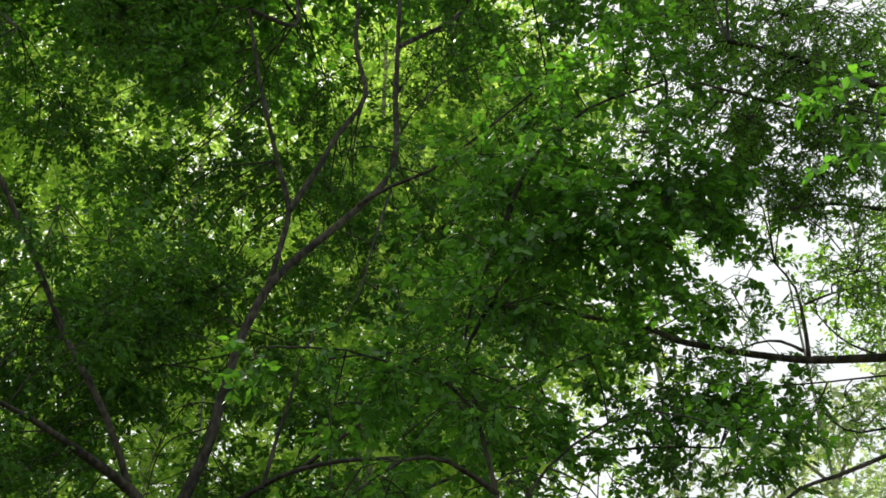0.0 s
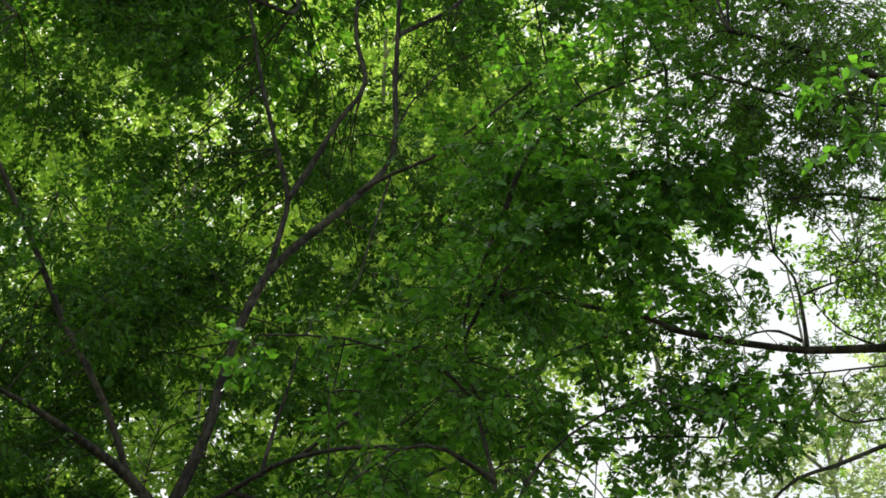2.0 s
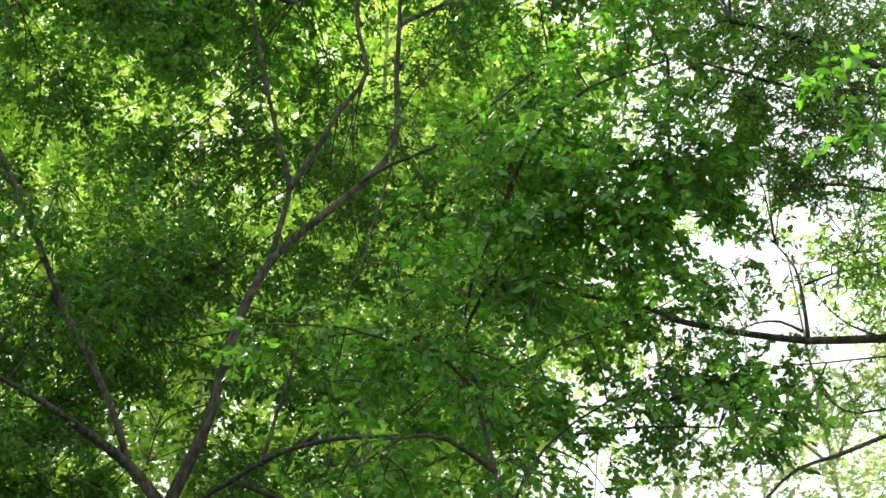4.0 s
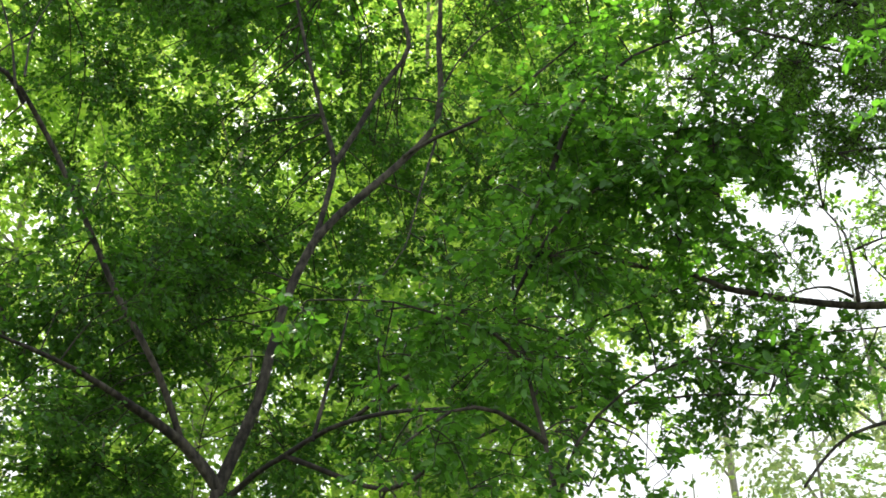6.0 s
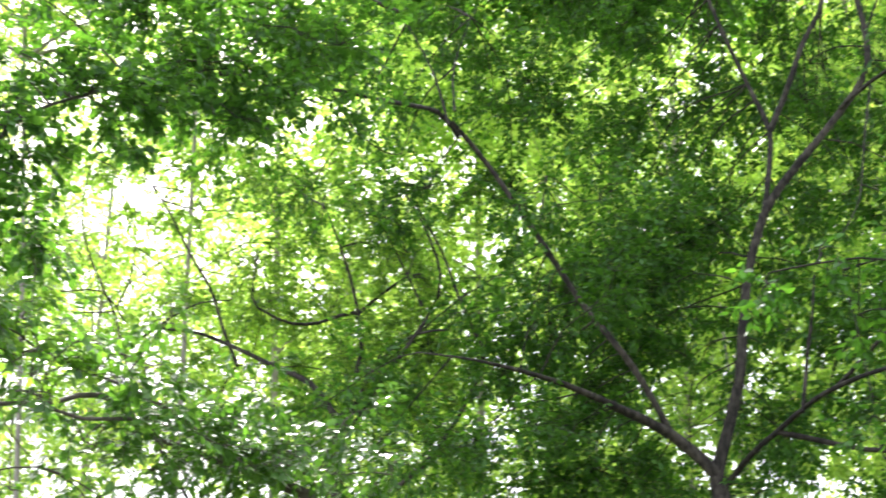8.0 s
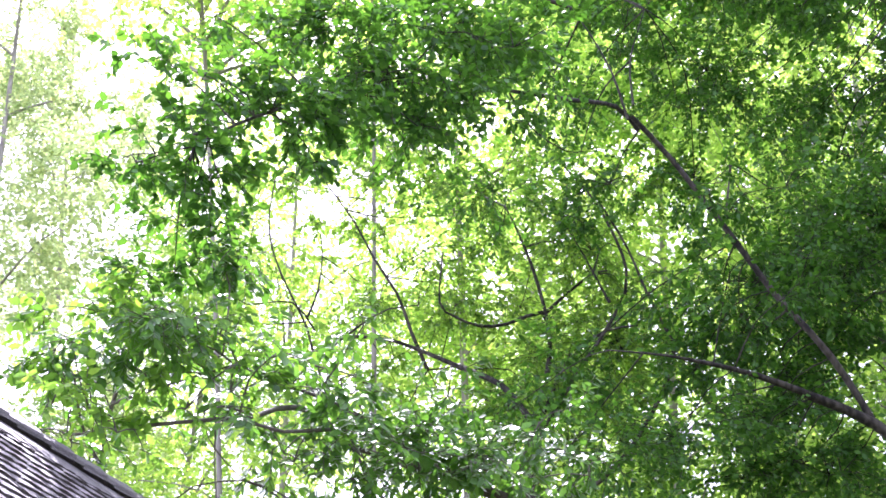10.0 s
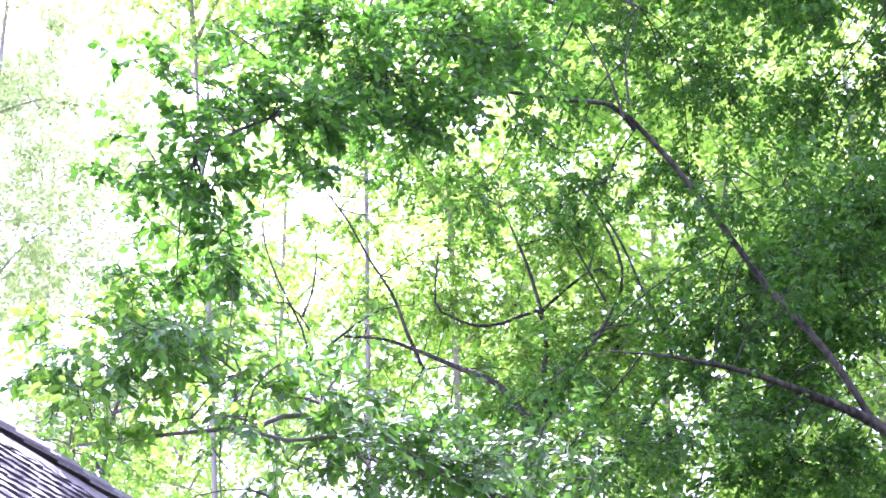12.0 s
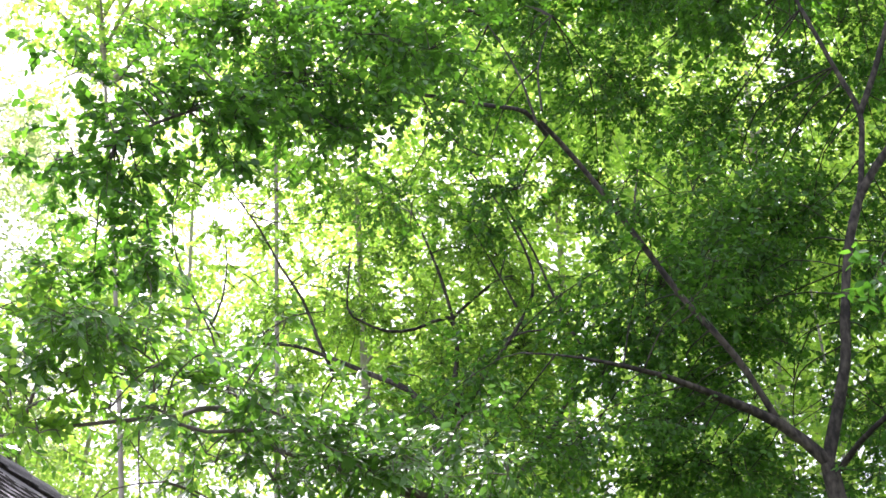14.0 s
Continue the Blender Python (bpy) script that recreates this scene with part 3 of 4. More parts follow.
clump(main, -4.01, 6.82, 7.41, 0.40, 0.16, 1.3)
clump(main, -4.38, 6.42, 7.28, 0.40, 0.18, 1.2)
clump(main, -4.60, 6.01, 7.24, 0.35, 0.18, 1.0)
clump(main, -3.62, 7.37, 8.30, 0.50, 0.22, 1.2)
clump(main, -2.22, 13.21, 13.58, 0.50, 0.30, 0.3)
clump(main, -1.65, 13.50, 13.24, 0.50, 0.30, 0.3)
clump(main, -1.16, 13.55, 13.80, 0.50, 0.30, 0.3)
clump(main, -1.83, 13.27, 12.32, 0.50, 0.30, 0.4)
clump(main, -0.68, 13.58, 13.14, 0.40, 0.25, 0.2)
clump(main, -0.24, 13.60, 13.76, 0.50, 0.30, 0.2)
clump(main, -2.45, 12.36, 8.11, 0.40, 0.20, 0.5)
clump(main, -1.75, 12.58, 8.00, 0.40, 0.20, 0.6)
clump(main, -1.80, 12.47, 7.39, 0.35, 0.18, 0.6)
clump(main, -2.56, 12.34, 7.32, 0.30, 0.15, 0.4)
clump(main, -2.15, 12.62, 8.48, 0.40, 0.20, 0.7)
leafy(main, 108, 6.5, 0.65, 0.65, 0.7, lambda x, y, z: y > 9.2, 1.8)
# upper crown, over the view: unseen sprays added to shade the foliage below
for i in range(34):
    clump(main, rng.uniform(-8.5, 3.5), rng.uniform(13.5, 17.0), rng.uniform(16.2, 18.0), rng.uniform(1.0, 1.7), 0.7, 1.4, 2.6)
for i in range(15):
    px, py = rng.uniform(-6.5, 3.5), rng.uniform(8.8, 12.5)
    clump(main, px, py, 2.9 + 0.95 * math.hypot(px, py) + rng.uniform(0, 1.2), rng.uniform(0.9, 1.4), 0.5, 1.3, 2.6)
finish(main)

# ---- small tree in front of it ----
fore = Grower("small_tree", "small dense tree with layered sprays of dark green leaves", 0.54, 8.29, BARK, LEAF_NEAR, 0.067, 0.54, 0.2, singles=300, tilt=0.6)
limb(fore, 0.04, 0.025, (0.54, 8.29, -0.15), (0.57, 8.19, 2.44), (0.39, 8.19, 5.03), name="trunk")
limb(fore, 0.018, 0.007, (0.39, 8.19, 5.05), (0.32, 8.19, 5.48), (0.22, 8.10, 5.91), (0.16, 8.00, 6.36), (0.26, 7.90, 6.69), (0.40, 7.79, 7.00))
limb(fore, 0.013, 0.005, (0.39, 8.19, 5.05), (0.51, 8.08, 5.36), (0.77, 7.96, 5.61), (1.18, 7.81, 5.75), (1.61, 7.63, 5.53))
limb(fore, 0.012, 0.005, (0.24, 8.10, 5.86), (0.06, 7.90, 5.96), (-0.14, 7.80, 5.99), (-0.52, 7.58, 6.01), (-0.97, 7.34, 5.89))
limb(fore, 0.015, 0.006, (0.17, 8.00, 6.28), (0.39, 7.89, 6.65), (0.67, 7.77, 6.88), (1.15, 7.71, 7.07), (1.65, 7.73, 7.25))
limb(fore, 0.02, 0.006, (0.40, 7.79, 7.00), (0.58, 7.78, 7.50), (0.95, 7.74, 7.88), (1.46, 7.66, 8.05))
limb(fore, 0.02, 0.006, (0.34, 8.19, 5.41), (0.06, 8.00, 5.52), (-0.20, 7.90, 5.48), (-0.47, 7.79, 5.22))
limb(fore, 0.014, 0.005, (1.46, 7.66, 8.05), (1.58, 8.46, 7.79), (1.90, 8.43, 8.41), (2.13, 8.42, 9.13))
fore.gaps = [(0.70, 7.57, 6.25, 0.13), (0.74, 7.97, 6.50, 0.13), (0.77, 8.36, 6.74, 0.13), (0.95, 7.54, 6.15, 0.13), (1.00, 7.94, 6.38, 0.13), (1.05, 8.33, 6.62, 0.13), (1.16, 7.51, 6.05, 0.13), (1.22, 7.91, 6.29, 0.13), (1.29, 8.30, 6.52, 0.13), (1.34, 7.48, 5.96, 0.13), (1.41, 7.87, 6.19, 0.13), (1.48, 8.27, 6.42, 0.13)]
clump(fore, 0.77, 7.76, 7.72, 0.40, 0.22, 1.2)
clump(fore, 1.20, 7.71, 7.28, 0.53, 0.25, 2.0)
clump(fore, 0.74, 7.77, 6.94, 0.58, 0.26, 2.4)
clump(fore, 1.41, 7.77, 6.82, 0.38, 0.22, 2.2)
clump(fore, 1.67, 7.82, 7.37, 0.29, 0.20, 1.8)
clump(fore, 0.39, 7.89, 6.49, 0.61, 0.25, 2.6)
clump(fore, -0.17, 7.80, 6.05, 0.46, 0.20, 2.2)
clump(fore, 0.22, 8.00, 5.90, 0.59, 0.21, 1.0)
clump(fore, 1.27, 7.80, 5.80, 0.49, 0.14, 0.5)
clump(fore, 1.64, 7.63, 5.53, 0.32, 0.16, 1.6)
clump(fore, 0.38, 7.99, 5.39, 0.58, 0.19, 0.4)
clump(fore, -0.29, 7.89, 5.27, 0.32, 0.16, 1.2)
clump(fore, 0.88, 7.85, 6.12, 0.33, 0.13, 0.8)
clump(fore, -0.10, 8.00, 5.05, 0.48, 0.11, 0.5)
clump(fore, -1.01, 7.43, 5.87, 0.24, 0.13, 1.4)
clump(fore, -0.72, 7.57, 6.10, 0.22, 0.11, 1.1)
clump(fore, 1.22, 7.70, 8.14, 0.44, 0.20, 1.7)
clump(fore, 0.79, 7.86, 8.26, 0.41, 0.19, 0.8)
clump(fore, 0.27, 8.00, 7.71, 0.29, 0.18, 1.0)
clump(fore, 0.77, 7.86, 7.48, 0.39, 0.16, 1.0)
clump(fore, 1.42, 7.77, 7.42, 0.39, 0.21, 1.2)
clump(fore, 1.74, 7.81, 7.02, 0.28, 0.21, 1.2)
clump(fore, 1.41, 7.87, 6.61, 0.34, 0.15, 0.9)
clump(fore, 1.30, 7.79, 8.70, 0.42, 0.15, 1.6)
clump(fore, 1.56, 7.74, 7.80, 0.33, 0.16, 1.4)
clump(fore, 0.56, 8.08, 5.09, 0.38, 0.11, 0.2)
clump(fore, 1.16, 7.81, 6.53, 0.41, 0.17, 1.7)
clump(fore, 0.05, 8.00, 7.05, 0.25, 0.16, 1.0)
clump(fore, 0.41, 7.89, 7.28, 0.42, 0.21, 1.8)
clump(fore, 0.26, 8.00, 6.84, 0.35, 0.17, 1.6)
clump(fore, 0.62, 7.88, 7.40, 0.32, 0.18, 1.4)
clump(fore, 1.01, 7.73, 6.96, 0.38, 0.17, 1.4)
clump(fore, -0.59, 7.78, 5.77, 0.23, 0.14, 1.3)
clump(fore, 2.15, 8.50, 9.20, 0.50, 0.25, 1.5)
clump(fore, 2.28, 8.64, 8.68, 0.42, 0.22, 1.6)
clump(fore, 2.06, 8.81, 8.20, 0.40, 0.22, 1.5)
clump(fore, 2.32, 8.67, 7.96, 0.30, 0.18, 1.2)
clump(fore, 1.62, 8.80, 9.30, 0.50, 0.25, 1.3)
clump(fore, 0.67, 8.68, 6.32, 0.40, 0.20, 0.8)
clump(fore, 0.45, 8.76, 5.96, 0.45, 0.20, 0.8)
clump(fore, -0.19, 8.76, 5.99, 0.40, 0.20, 1.4)
clump(fore, -0.22, 8.64, 6.00, 0.40, 0.17, 1.3)
clump(fore, 0.13, 8.73, 5.59, 0.45, 0.17, 0.8)
clump(fore, -0.63, 8.82, 5.59, 0.35, 0.15, 1.2)
clump(fore, 0.64, 8.79, 6.33, 0.45, 0.18, 0.7)
clump(fore, 2.41, 8.39, 8.13, 0.30, 0.16, 1.2)
clump(fore, 2.54, 8.28, 8.70, 0.35, 0.18, 1.2)
clump(fore, 2.52, 8.48, 7.63, 0.20, 0.10, 0.8)
clump(fore, 0.42, 8.91, 5.90, 0.35, 0.16, 1.0)
clump(fore, 0.87, 8.85, 5.72, 0.35, 0.15, 1.0)
clump(fore, 0.78, 8.86, 6.16, 0.35, 0.15, 1.0)
clump(fore, 0.17, 8.82, 6.09, 0.35, 0.16, 0.9)
clump(fore, 1.10, 8.82, 5.48, 0.35, 0.13, 0.8)
finish(fore)

# ---- low leafy branches close to the camera ----
near = Grower("young_tree", "slender young tree with large glossy green leaves", -3.70, 8.30, BARK_GREY, LEAF_SHINY, 0.074, 0.52, 0.3, singles=300, lean=(0.3, -0.6, 0))
limb(near, 0.06, 0.035, (-3.70, 8.30, -0.15), (-3.76, 8.25, 3.0), (-3.90, 8.15, 4.90), name="trunk")
limb(near, 0.032, 0.024, (-3.90, 8.15, 4.90), (-3.97, 8.10, 5.20), (-4.04, 8.04, 5.39))
limb(near, 0.024, 0.02, (-4.04, 8.04, 5.36), (-4.40, 7.55, 5.46), (-4.68, 7.21, 5.54))
limb(near, 0.021, 0.008, (-4.68, 7.21, 5.54), (-4.60, 6.54, 5.49), (-4.56, 6.08, 5.23), (-4.56, 5.70, 5.05), (-4.91, 5.54, 5.02), (-5.43, 5.60, 5.11))
limb(near, 0.016, 0.006, (-4.58, 7.04, 5.52), (-4.44, 6.66, 5.37), (-4.44, 6.17, 5.15), (-4.45, 5.79, 5.07), (-4.48, 5.64, 5.00))
limb(near, 0.024, 0.01, (-4.04, 8.04, 5.39), (-4.21, 7.50, 5.40), (-4.35, 7.19, 5.49), (-4.41, 6.91, 5.54), (-4.53, 6.60, 5.57))
limb(near, 0.007, 0.003, (-4.56, 6.08, 5.23), (-4.72, 6.00, 5.29), (-4.84, 5.99, 5.28), (-4.87, 6.09, 5.17), (-4.85, 6.24, 5.08), (-4.83, 6.38, 5.03))
limb(near, 0.010, 0.004, (-4.53, 6.60, 5.57), (-4.53, 6.10, 5.46), (-4.56, 5.83, 5.44), (-4.57, 5.69, 5.45), (-4.62, 5.52, 5.45))
near.gaps = [(-4.36, 5.44, 4.62, 0.22), (-4.59, 5.73, 4.78, 0.22), (-4.88, 6.08, 4.98, 0.25), (-5.17, 6.44, 5.18, 0.25), (-5.48, 6.89, 5.42, 0.30), (-4.67, 5.60, 5.35, 0.12), (-4.48, 5.96, 5.47, 0.14)]
clump(near, -4.67, 5.21, 5.44, 0.41, 0.16, 1.4)
clump(near, -5.10, 5.22, 5.36, 0.36, 0.15, 1.1)
clump(near, -4.55, 5.45, 5.36, 0.29, 0.15, 1.2)
clump(near, -5.41, 5.75, 5.44, 0.45, 0.14, 1.1)
clump(near, -4.46, 5.90, 5.48, 0.33, 0.15, 1.2)
clump(near, -4.41, 6.43, 5.51, 0.41, 0.13, 1.2)
clump(near, -4.48, 5.63, 5.07, 0.41, 0.09, 0.8)
clump(near, -4.55, 6.34, 5.12, 0.37, 0.11, 0.5)
clump(near, -4.25, 7.01, 5.47, 0.46, 0.16, 1.4)
clump(near, -3.98, 7.63, 5.40, 0.51, 0.17, 1.8)
clump(near, -4.04, 7.25, 5.74, 0.37, 0.15, 1.1)
clump(near, -4.73, 5.82, 6.19, 0.24, 0.19, 1.6)
clump(near, -4.46, 6.88, 5.15, 0.39, 0.13, 1.1)
clump(near, -5.69, 5.62, 5.21, 0.26, 0.11, 1.2)
clump(near, -3.78, 7.95, 5.79, 0.28, 0.18, 1.0)
clump(near, -4.40, 7.27, 5.69, 0.40, 0.12, 1.3)
clump(near, -4.15, 7.66, 5.68, 0.40, 0.12, 1.4)
clump(near, -3.87, 8.05, 5.66, 0.40, 0.12, 1.4)
clump(near, -4.25, 7.29, 5.33, 0.40, 0.12, 1.3)
clump(near, -3.58, 8.24, 5.52, 0.40, 0.12, 1.3)
clump(near, -4.51, 6.93, 5.72, 0.30, 0.10, 1.0)
clump(near, -3.98, 7.77, 5.39, 0.40, 0.12, 1.3)
leafy(near, 16, 4.0, 0.3, 0.4, 0.6)
finish(near)

# ---- broad-leaved sapling by the house ----
sapling = Grower("sapling", "sapling with broad mid-green leaves beside the shingled roof", -6.50, 7.10, BARK_GREY, LEAF_SAPLING, 0.070, 0.56, 0.3)
limb(sapling, 0.05, 0.026, (-6.50, 7.10, -0.15), (-6.45, 7.05, 2.6), (-6.35, 6.95, 5.10), name="trunk")
limb(sapling, 0.020, 0.007, (-6.35, 6.95, 5.10), (-5.80, 6.30, 5.48), (-5.30, 5.85, 5.62), (-4.85, 5.50, 5.66))
limb(sapling, 0.014, 0.006, (-6.00, 6.55, 5.38), (-5.60, 5.90, 5.30), (-5.20, 5.35, 5.30))
limb(sapling, 0.012, 0.005, (-5.60, 6.10, 5.55), (-5.00, 5.90, 5.45), (-4.50, 5.80, 5.40))
sapling.gaps = near.gaps
clump(sapling, -5.26, 5.40, 5.74, 0.33, 0.15, 1.1)
clump(sapling, -4.94, 5.59, 5.68, 0.33, 0.16, 1.3)
clump(sapling, -4.61, 5.77, 5.59, 0.30, 0.14, 1.1)
clump(sapling, -5.20, 5.29, 5.33, 0.30, 0.14, 0.9)
clump(sapling, -4.90, 5.57, 5.32, 0.35, 0.15, 0.9)
clump(sapling, -4.52, 5.79, 5.24, 0.30, 0.13, 1.0)
clump(sapling, -4.98, 5.27, 4.99, 0.30, 0.12, 0.8)
clump(sapling, -5.11, 5.13, 5.00, 0.28, 0.11, 0.8)
clump(sapling, -4.83, 5.32, 4.88, 0.28, 0.10, 0.8)
clump(sapling, -4.66, 5.62, 5.10, 0.25, 0.10, 0.8)
clump(sapling, -5.24, 5.52, 5.74, 0.30, 0.13, 0.9)
clump(sapling, -4.82, 5.73, 5.53, 0.30, 0.12, 1.0)
finish(sapling)

# ---- arching understory tree ----
arch = Grower("understory_tree", "thin understory tree with arching dark stems and light green leaves", -5.88, 12.71, BARK, LEAF_THIN, 0.062, 0.58)
limb(arch, 0.09, 0.06, (-5.88, 12.71, -0.15), (-5.88, 12.61, 4.02), (-6.08, 12.61, 8.18), name="trunk")
limb(arch, 0.036, 0.01, (-6.07, 12.62, 8.21), (-5.93, 12.68, 8.64), (-5.87, 12.71, 9.22), (-5.98, 12.66, 9.90), (-6.13, 12.58, 10.46), (-6.26, 12.52, 10.82))
limb(arch, 0.024, 0.008, (-5.87, 12.71, 9.22), (-5.94, 12.68, 9.51), (-6.17, 12.35, 9.27), (-6.33, 12.04, 9.14), (-6.50, 11.83, 9.19), (-6.58, 11.67, 9.29), (-6.56, 11.69, 9.88))
limb(arch, 0.024, 0.008, (-5.91, 12.69, 9.49), (-5.63, 12.71, 9.69), (-5.37, 12.71, 9.82), (-5.19, 12.68, 9.80))
limb(arch, 0.04, 0.016, (-6.07, 12.62, 8.30), (-6.41, 12.67, 8.78), (-6.81, 12.69, 9.05), (-7.27, 12.66, 9.35), (-7.74, 12.62, 9.62), (-8.21, 12.56, 9.75))
limb(arch, 0.030, 0.008, (-5.95, 12.61, 5.20), (-7.20, 12.70, 6.90), (-8.20, 12.50, 8.60), (-8.50, 12.36, 9.45), (-8.59, 12.29, 9.83), (-8.80, 12.15, 10.35), (-8.94, 12.04, 10.78), (-9.00, 12.00, 11.23), (-8.96, 12.03, 11.86))
limb(arch, 0.016, 0.006, (-8.59, 12.30, 9.97), (-8.51, 12.35, 10.30), (-8.49, 12.37, 10.75), (-8.52, 12.35, 11.05))
limb(arch, 0.024, 0.008, (-7.37, 12.84, 9.26), (-7.53, 12.74, 9.73), (-7.67, 12.66, 10.19), (-7.89, 12.52, 10.62), (-8.09, 12.39, 11.09), (-8.38, 12.20, 11.61))
limb(arch, 0.016, 0.006, (-8.36, 12.46, 9.60), (-8.05, 12.54, 9.84), (-7.75, 12.61, 9.99), (-7.47, 12.78, 10.05))
limb(arch, 0.012, 0.005, (-8.52, 12.35, 9.80), (-8.62, 12.03, 10.02), (-8.89, 11.58, 9.84), (-8.98, 11.39, 9.94))
limb(arch, 0.01, 0.004, (-8.60, 12.29, 9.90), (-8.80, 11.90, 9.73), (-9.03, 11.60, 9.68))
limb(arch, 0.028, 0.01, (-5.97, 12.66, 8.30), (-5.53, 12.42, 8.74), (-5.14, 12.38, 8.93), (-4.76, 12.31, 8.87))
limb(arch, 0.028, 0.01, (-6.07, 12.61, 7.90), (-5.51, 12.21, 8.27), (-5.03, 12.42, 9.12), (-4.90, 12.47, 9.62), (-5.13, 12.38, 10.39), (-5.43, 12.25, 10.90))
limb(arch, 0.032, 0.01, (-6.03, 12.61, 7.10), (-5.00, 12.40, 7.60), (-4.39, 12.24, 8.37), (-4.46, 12.21, 8.74), (-4.59, 12.16, 9.12), (-4.74, 12.11, 9.64), (-4.97, 12.01, 10.19))
limb(arch, 0.016, 0.006, (-5.07, 12.40, 9.25), (-5.30, 12.31, 9.85), (-5.45, 12.24, 10.20))
clump(arch, -7.01, 12.69, 9.78, 0.73, 0.27, 0.7)
clump(arch, -7.23, 12.57, 10.42, 0.56, 0.31, 0.6)
clump(arch, -8.43, 13.25, 12.25, 0.76, 0.28, 0.5)
clump(arch, -6.39, 13.46, 9.44, 0.67, 0.37, 1.5)
clump(arch, -6.76, 13.28, 10.96, 0.51, 0.38, 0.7)
clump(arch, -8.44, 13.24, 10.74, 0.46, 0.26, 0.4)
clump(arch, -9.03, 13.08, 11.77, 0.34, 0.27, 0.5)
clump(arch, -8.47, 13.22, 11.76, 0.48, 0.31, 0.6)
clump(arch, -5.63, 13.36, 10.52, 0.68, 0.50, 1.2)
clump(arch, -5.25, 13.08, 9.11, 0.70, 0.46, 2.2)
clump(arch, -5.54, 12.96, 8.49, 0.68, 0.34, 2.2)
clump(arch, -6.83, 13.24, 9.04, 0.48, 0.24, 1.3)
clump(arch, -8.15, 13.42, 9.86, 0.58, 0.19, 0.7)
clump(arch, -6.93, 13.19, 11.58, 0.59, 0.39, 0.9)
clump(arch, -7.64, 13.26, 12.00, 0.40, 0.34, 0.7)
clump(arch, -6.25, 13.30, 11.58, 0.58, 0.32, 1.0)
clump(arch, -8.71, 13.30, 10.54, 0.40, 0.20, 0.4)
clump(arch, -8.56, 13.75, 11.84, 0.49, 0.28, 0.3)
clump(arch, -9.33, 12.87, 12.24, 0.42, 0.28, 0.7)
clump(arch, -4.80, 13.04, 10.96, 0.49, 0.37, 1.0)
leafy(arch, 26, 6.5, 0.5, 0.5, 0.5, None, 1.0)
finish(arch)

# ---- feathery tree at the side ----
side = Grower("feathery_tree", "tree with long horizontal limbs and feathery dark green foliage", 4.90, 9.20, BARK, NEEDLE, 0.042, 0.36, 0.15, tilt=0.9)
limb(side, 0.2, 0.06, (4.76, 9.30, -0.30), (4.8, 9.3, 4.5), (4.75, 9.3, 8.0), (4.7, 9.2, 12.5), name="trunk")
limb(side, 0.042, 0.012, (4.76, 9.30, 6.89), (3.66, 9.31, 6.97), (3.00, 9.12, 6.85), (2.48, 9.07, 6.80), (2.09, 8.96, 6.78), (1.79, 8.82, 6.75), (1.54, 8.77, 6.78), (1.35, 8.70, 6.84), (0.94, 8.65, 6.89), (0.68, 8.57, 6.95), (0.42, 8.49, 7.03))
limb(side, 0.018, 0.006, (2.49, 9.06, 6.83), (2.49, 9.06, 7.09), (2.47, 9.07, 7.37), (2.36, 9.10, 7.60))
limb(side, 0.013, 0.005, (2.46, 9.07, 6.87), (2.30, 9.01, 6.91), (2.12, 8.95, 6.86), (1.91, 8.80, 6.69))
limb(side, 0.014, 0.005, (4.76, 9.30, 6.70), (3.57, 9.34, 6.86), (2.98, 9.13, 6.71), (2.61, 9.14, 6.67), (2.26, 9.12, 6.63))
limb(side, 0.011, 0.005, (2.51, 9.06, 7.23), (2.70, 9.01, 7.29), (3.08, 9.09, 7.44))
limb(side, 0.01, 0.004, (3.00, 9.12, 6.86), (2.81, 9.18, 6.99), (2.69, 9.22, 7.16), (2.60, 9.24, 7.34))
limb(side, 0.04, 0.016, (4.76, 9.30, 7.65), (3.42, 7.89, 7.97), (2.90, 7.88, 8.18), (2.59, 7.78, 8.23), (2.25, 7.68, 8.29), (1.87, 7.57, 8.31))
limb(side, 0.026, 0.008, (4.76, 9.30, 7.50), (3.93, 8.09, 7.81), (3.33, 7.93, 7.77), (2.86, 7.90, 7.88), (2.51, 7.81, 7.88), (2.07, 7.73, 7.95), (1.66, 7.62, 8.00))
limb(side, 0.024, 0.01, (4.76, 9.30, 7.40), (3.39, 8.34, 7.48), (2.90, 8.31, 7.50), (2.58, 8.20, 7.47), (2.25, 8.09, 7.35))
limb(side, 0.028, 0.011, (4.76, 9.30, 7.38), (3.99, 10.68, 7.11), (3.32, 10.49, 6.78), (2.94, 10.39, 6.58), (2.61, 10.27, 6.42), (2.35, 10.13, 6.15), (2.17, 9.97, 5.89))
limb(side, 0.022, 0.008, (4.76, 9.30, 7.15), (4.20, 10.60, 7.35), (3.66, 11.43, 7.50), (3.37, 11.52, 7.54), (3.21, 11.56, 7.75))
clump(side, 1.76, 8.01, 8.45, 0.35, 0.19, 1.1)
clump(side, 1.77, 8.21, 9.09, 0.53, 0.20, 1.0)
clump(side, 2.34, 7.86, 8.82, 0.60, 0.20, 1.0)
clump(side, 2.84, 7.90, 8.51, 0.32, 0.24, 0.6)
clump(side, 2.11, 8.54, 8.00, 0.36, 0.24, 0.7)
clump(side, 2.33, 8.69, 7.68, 0.32, 0.20, 0.6)
clump(side, 2.04, 8.97, 7.82, 0.28, 0.20, 0.6)
clump(side, 2.68, 7.85, 7.99, 0.42, 0.23, 1.1)
clump(side, 2.23, 7.68, 8.12, 0.45, 0.23, 1.1)
clump(side, 1.99, 7.75, 7.81, 0.40, 0.18, 1.1)
clump(side, 2.68, 7.75, 7.59, 0.30, 0.18, 1.2)
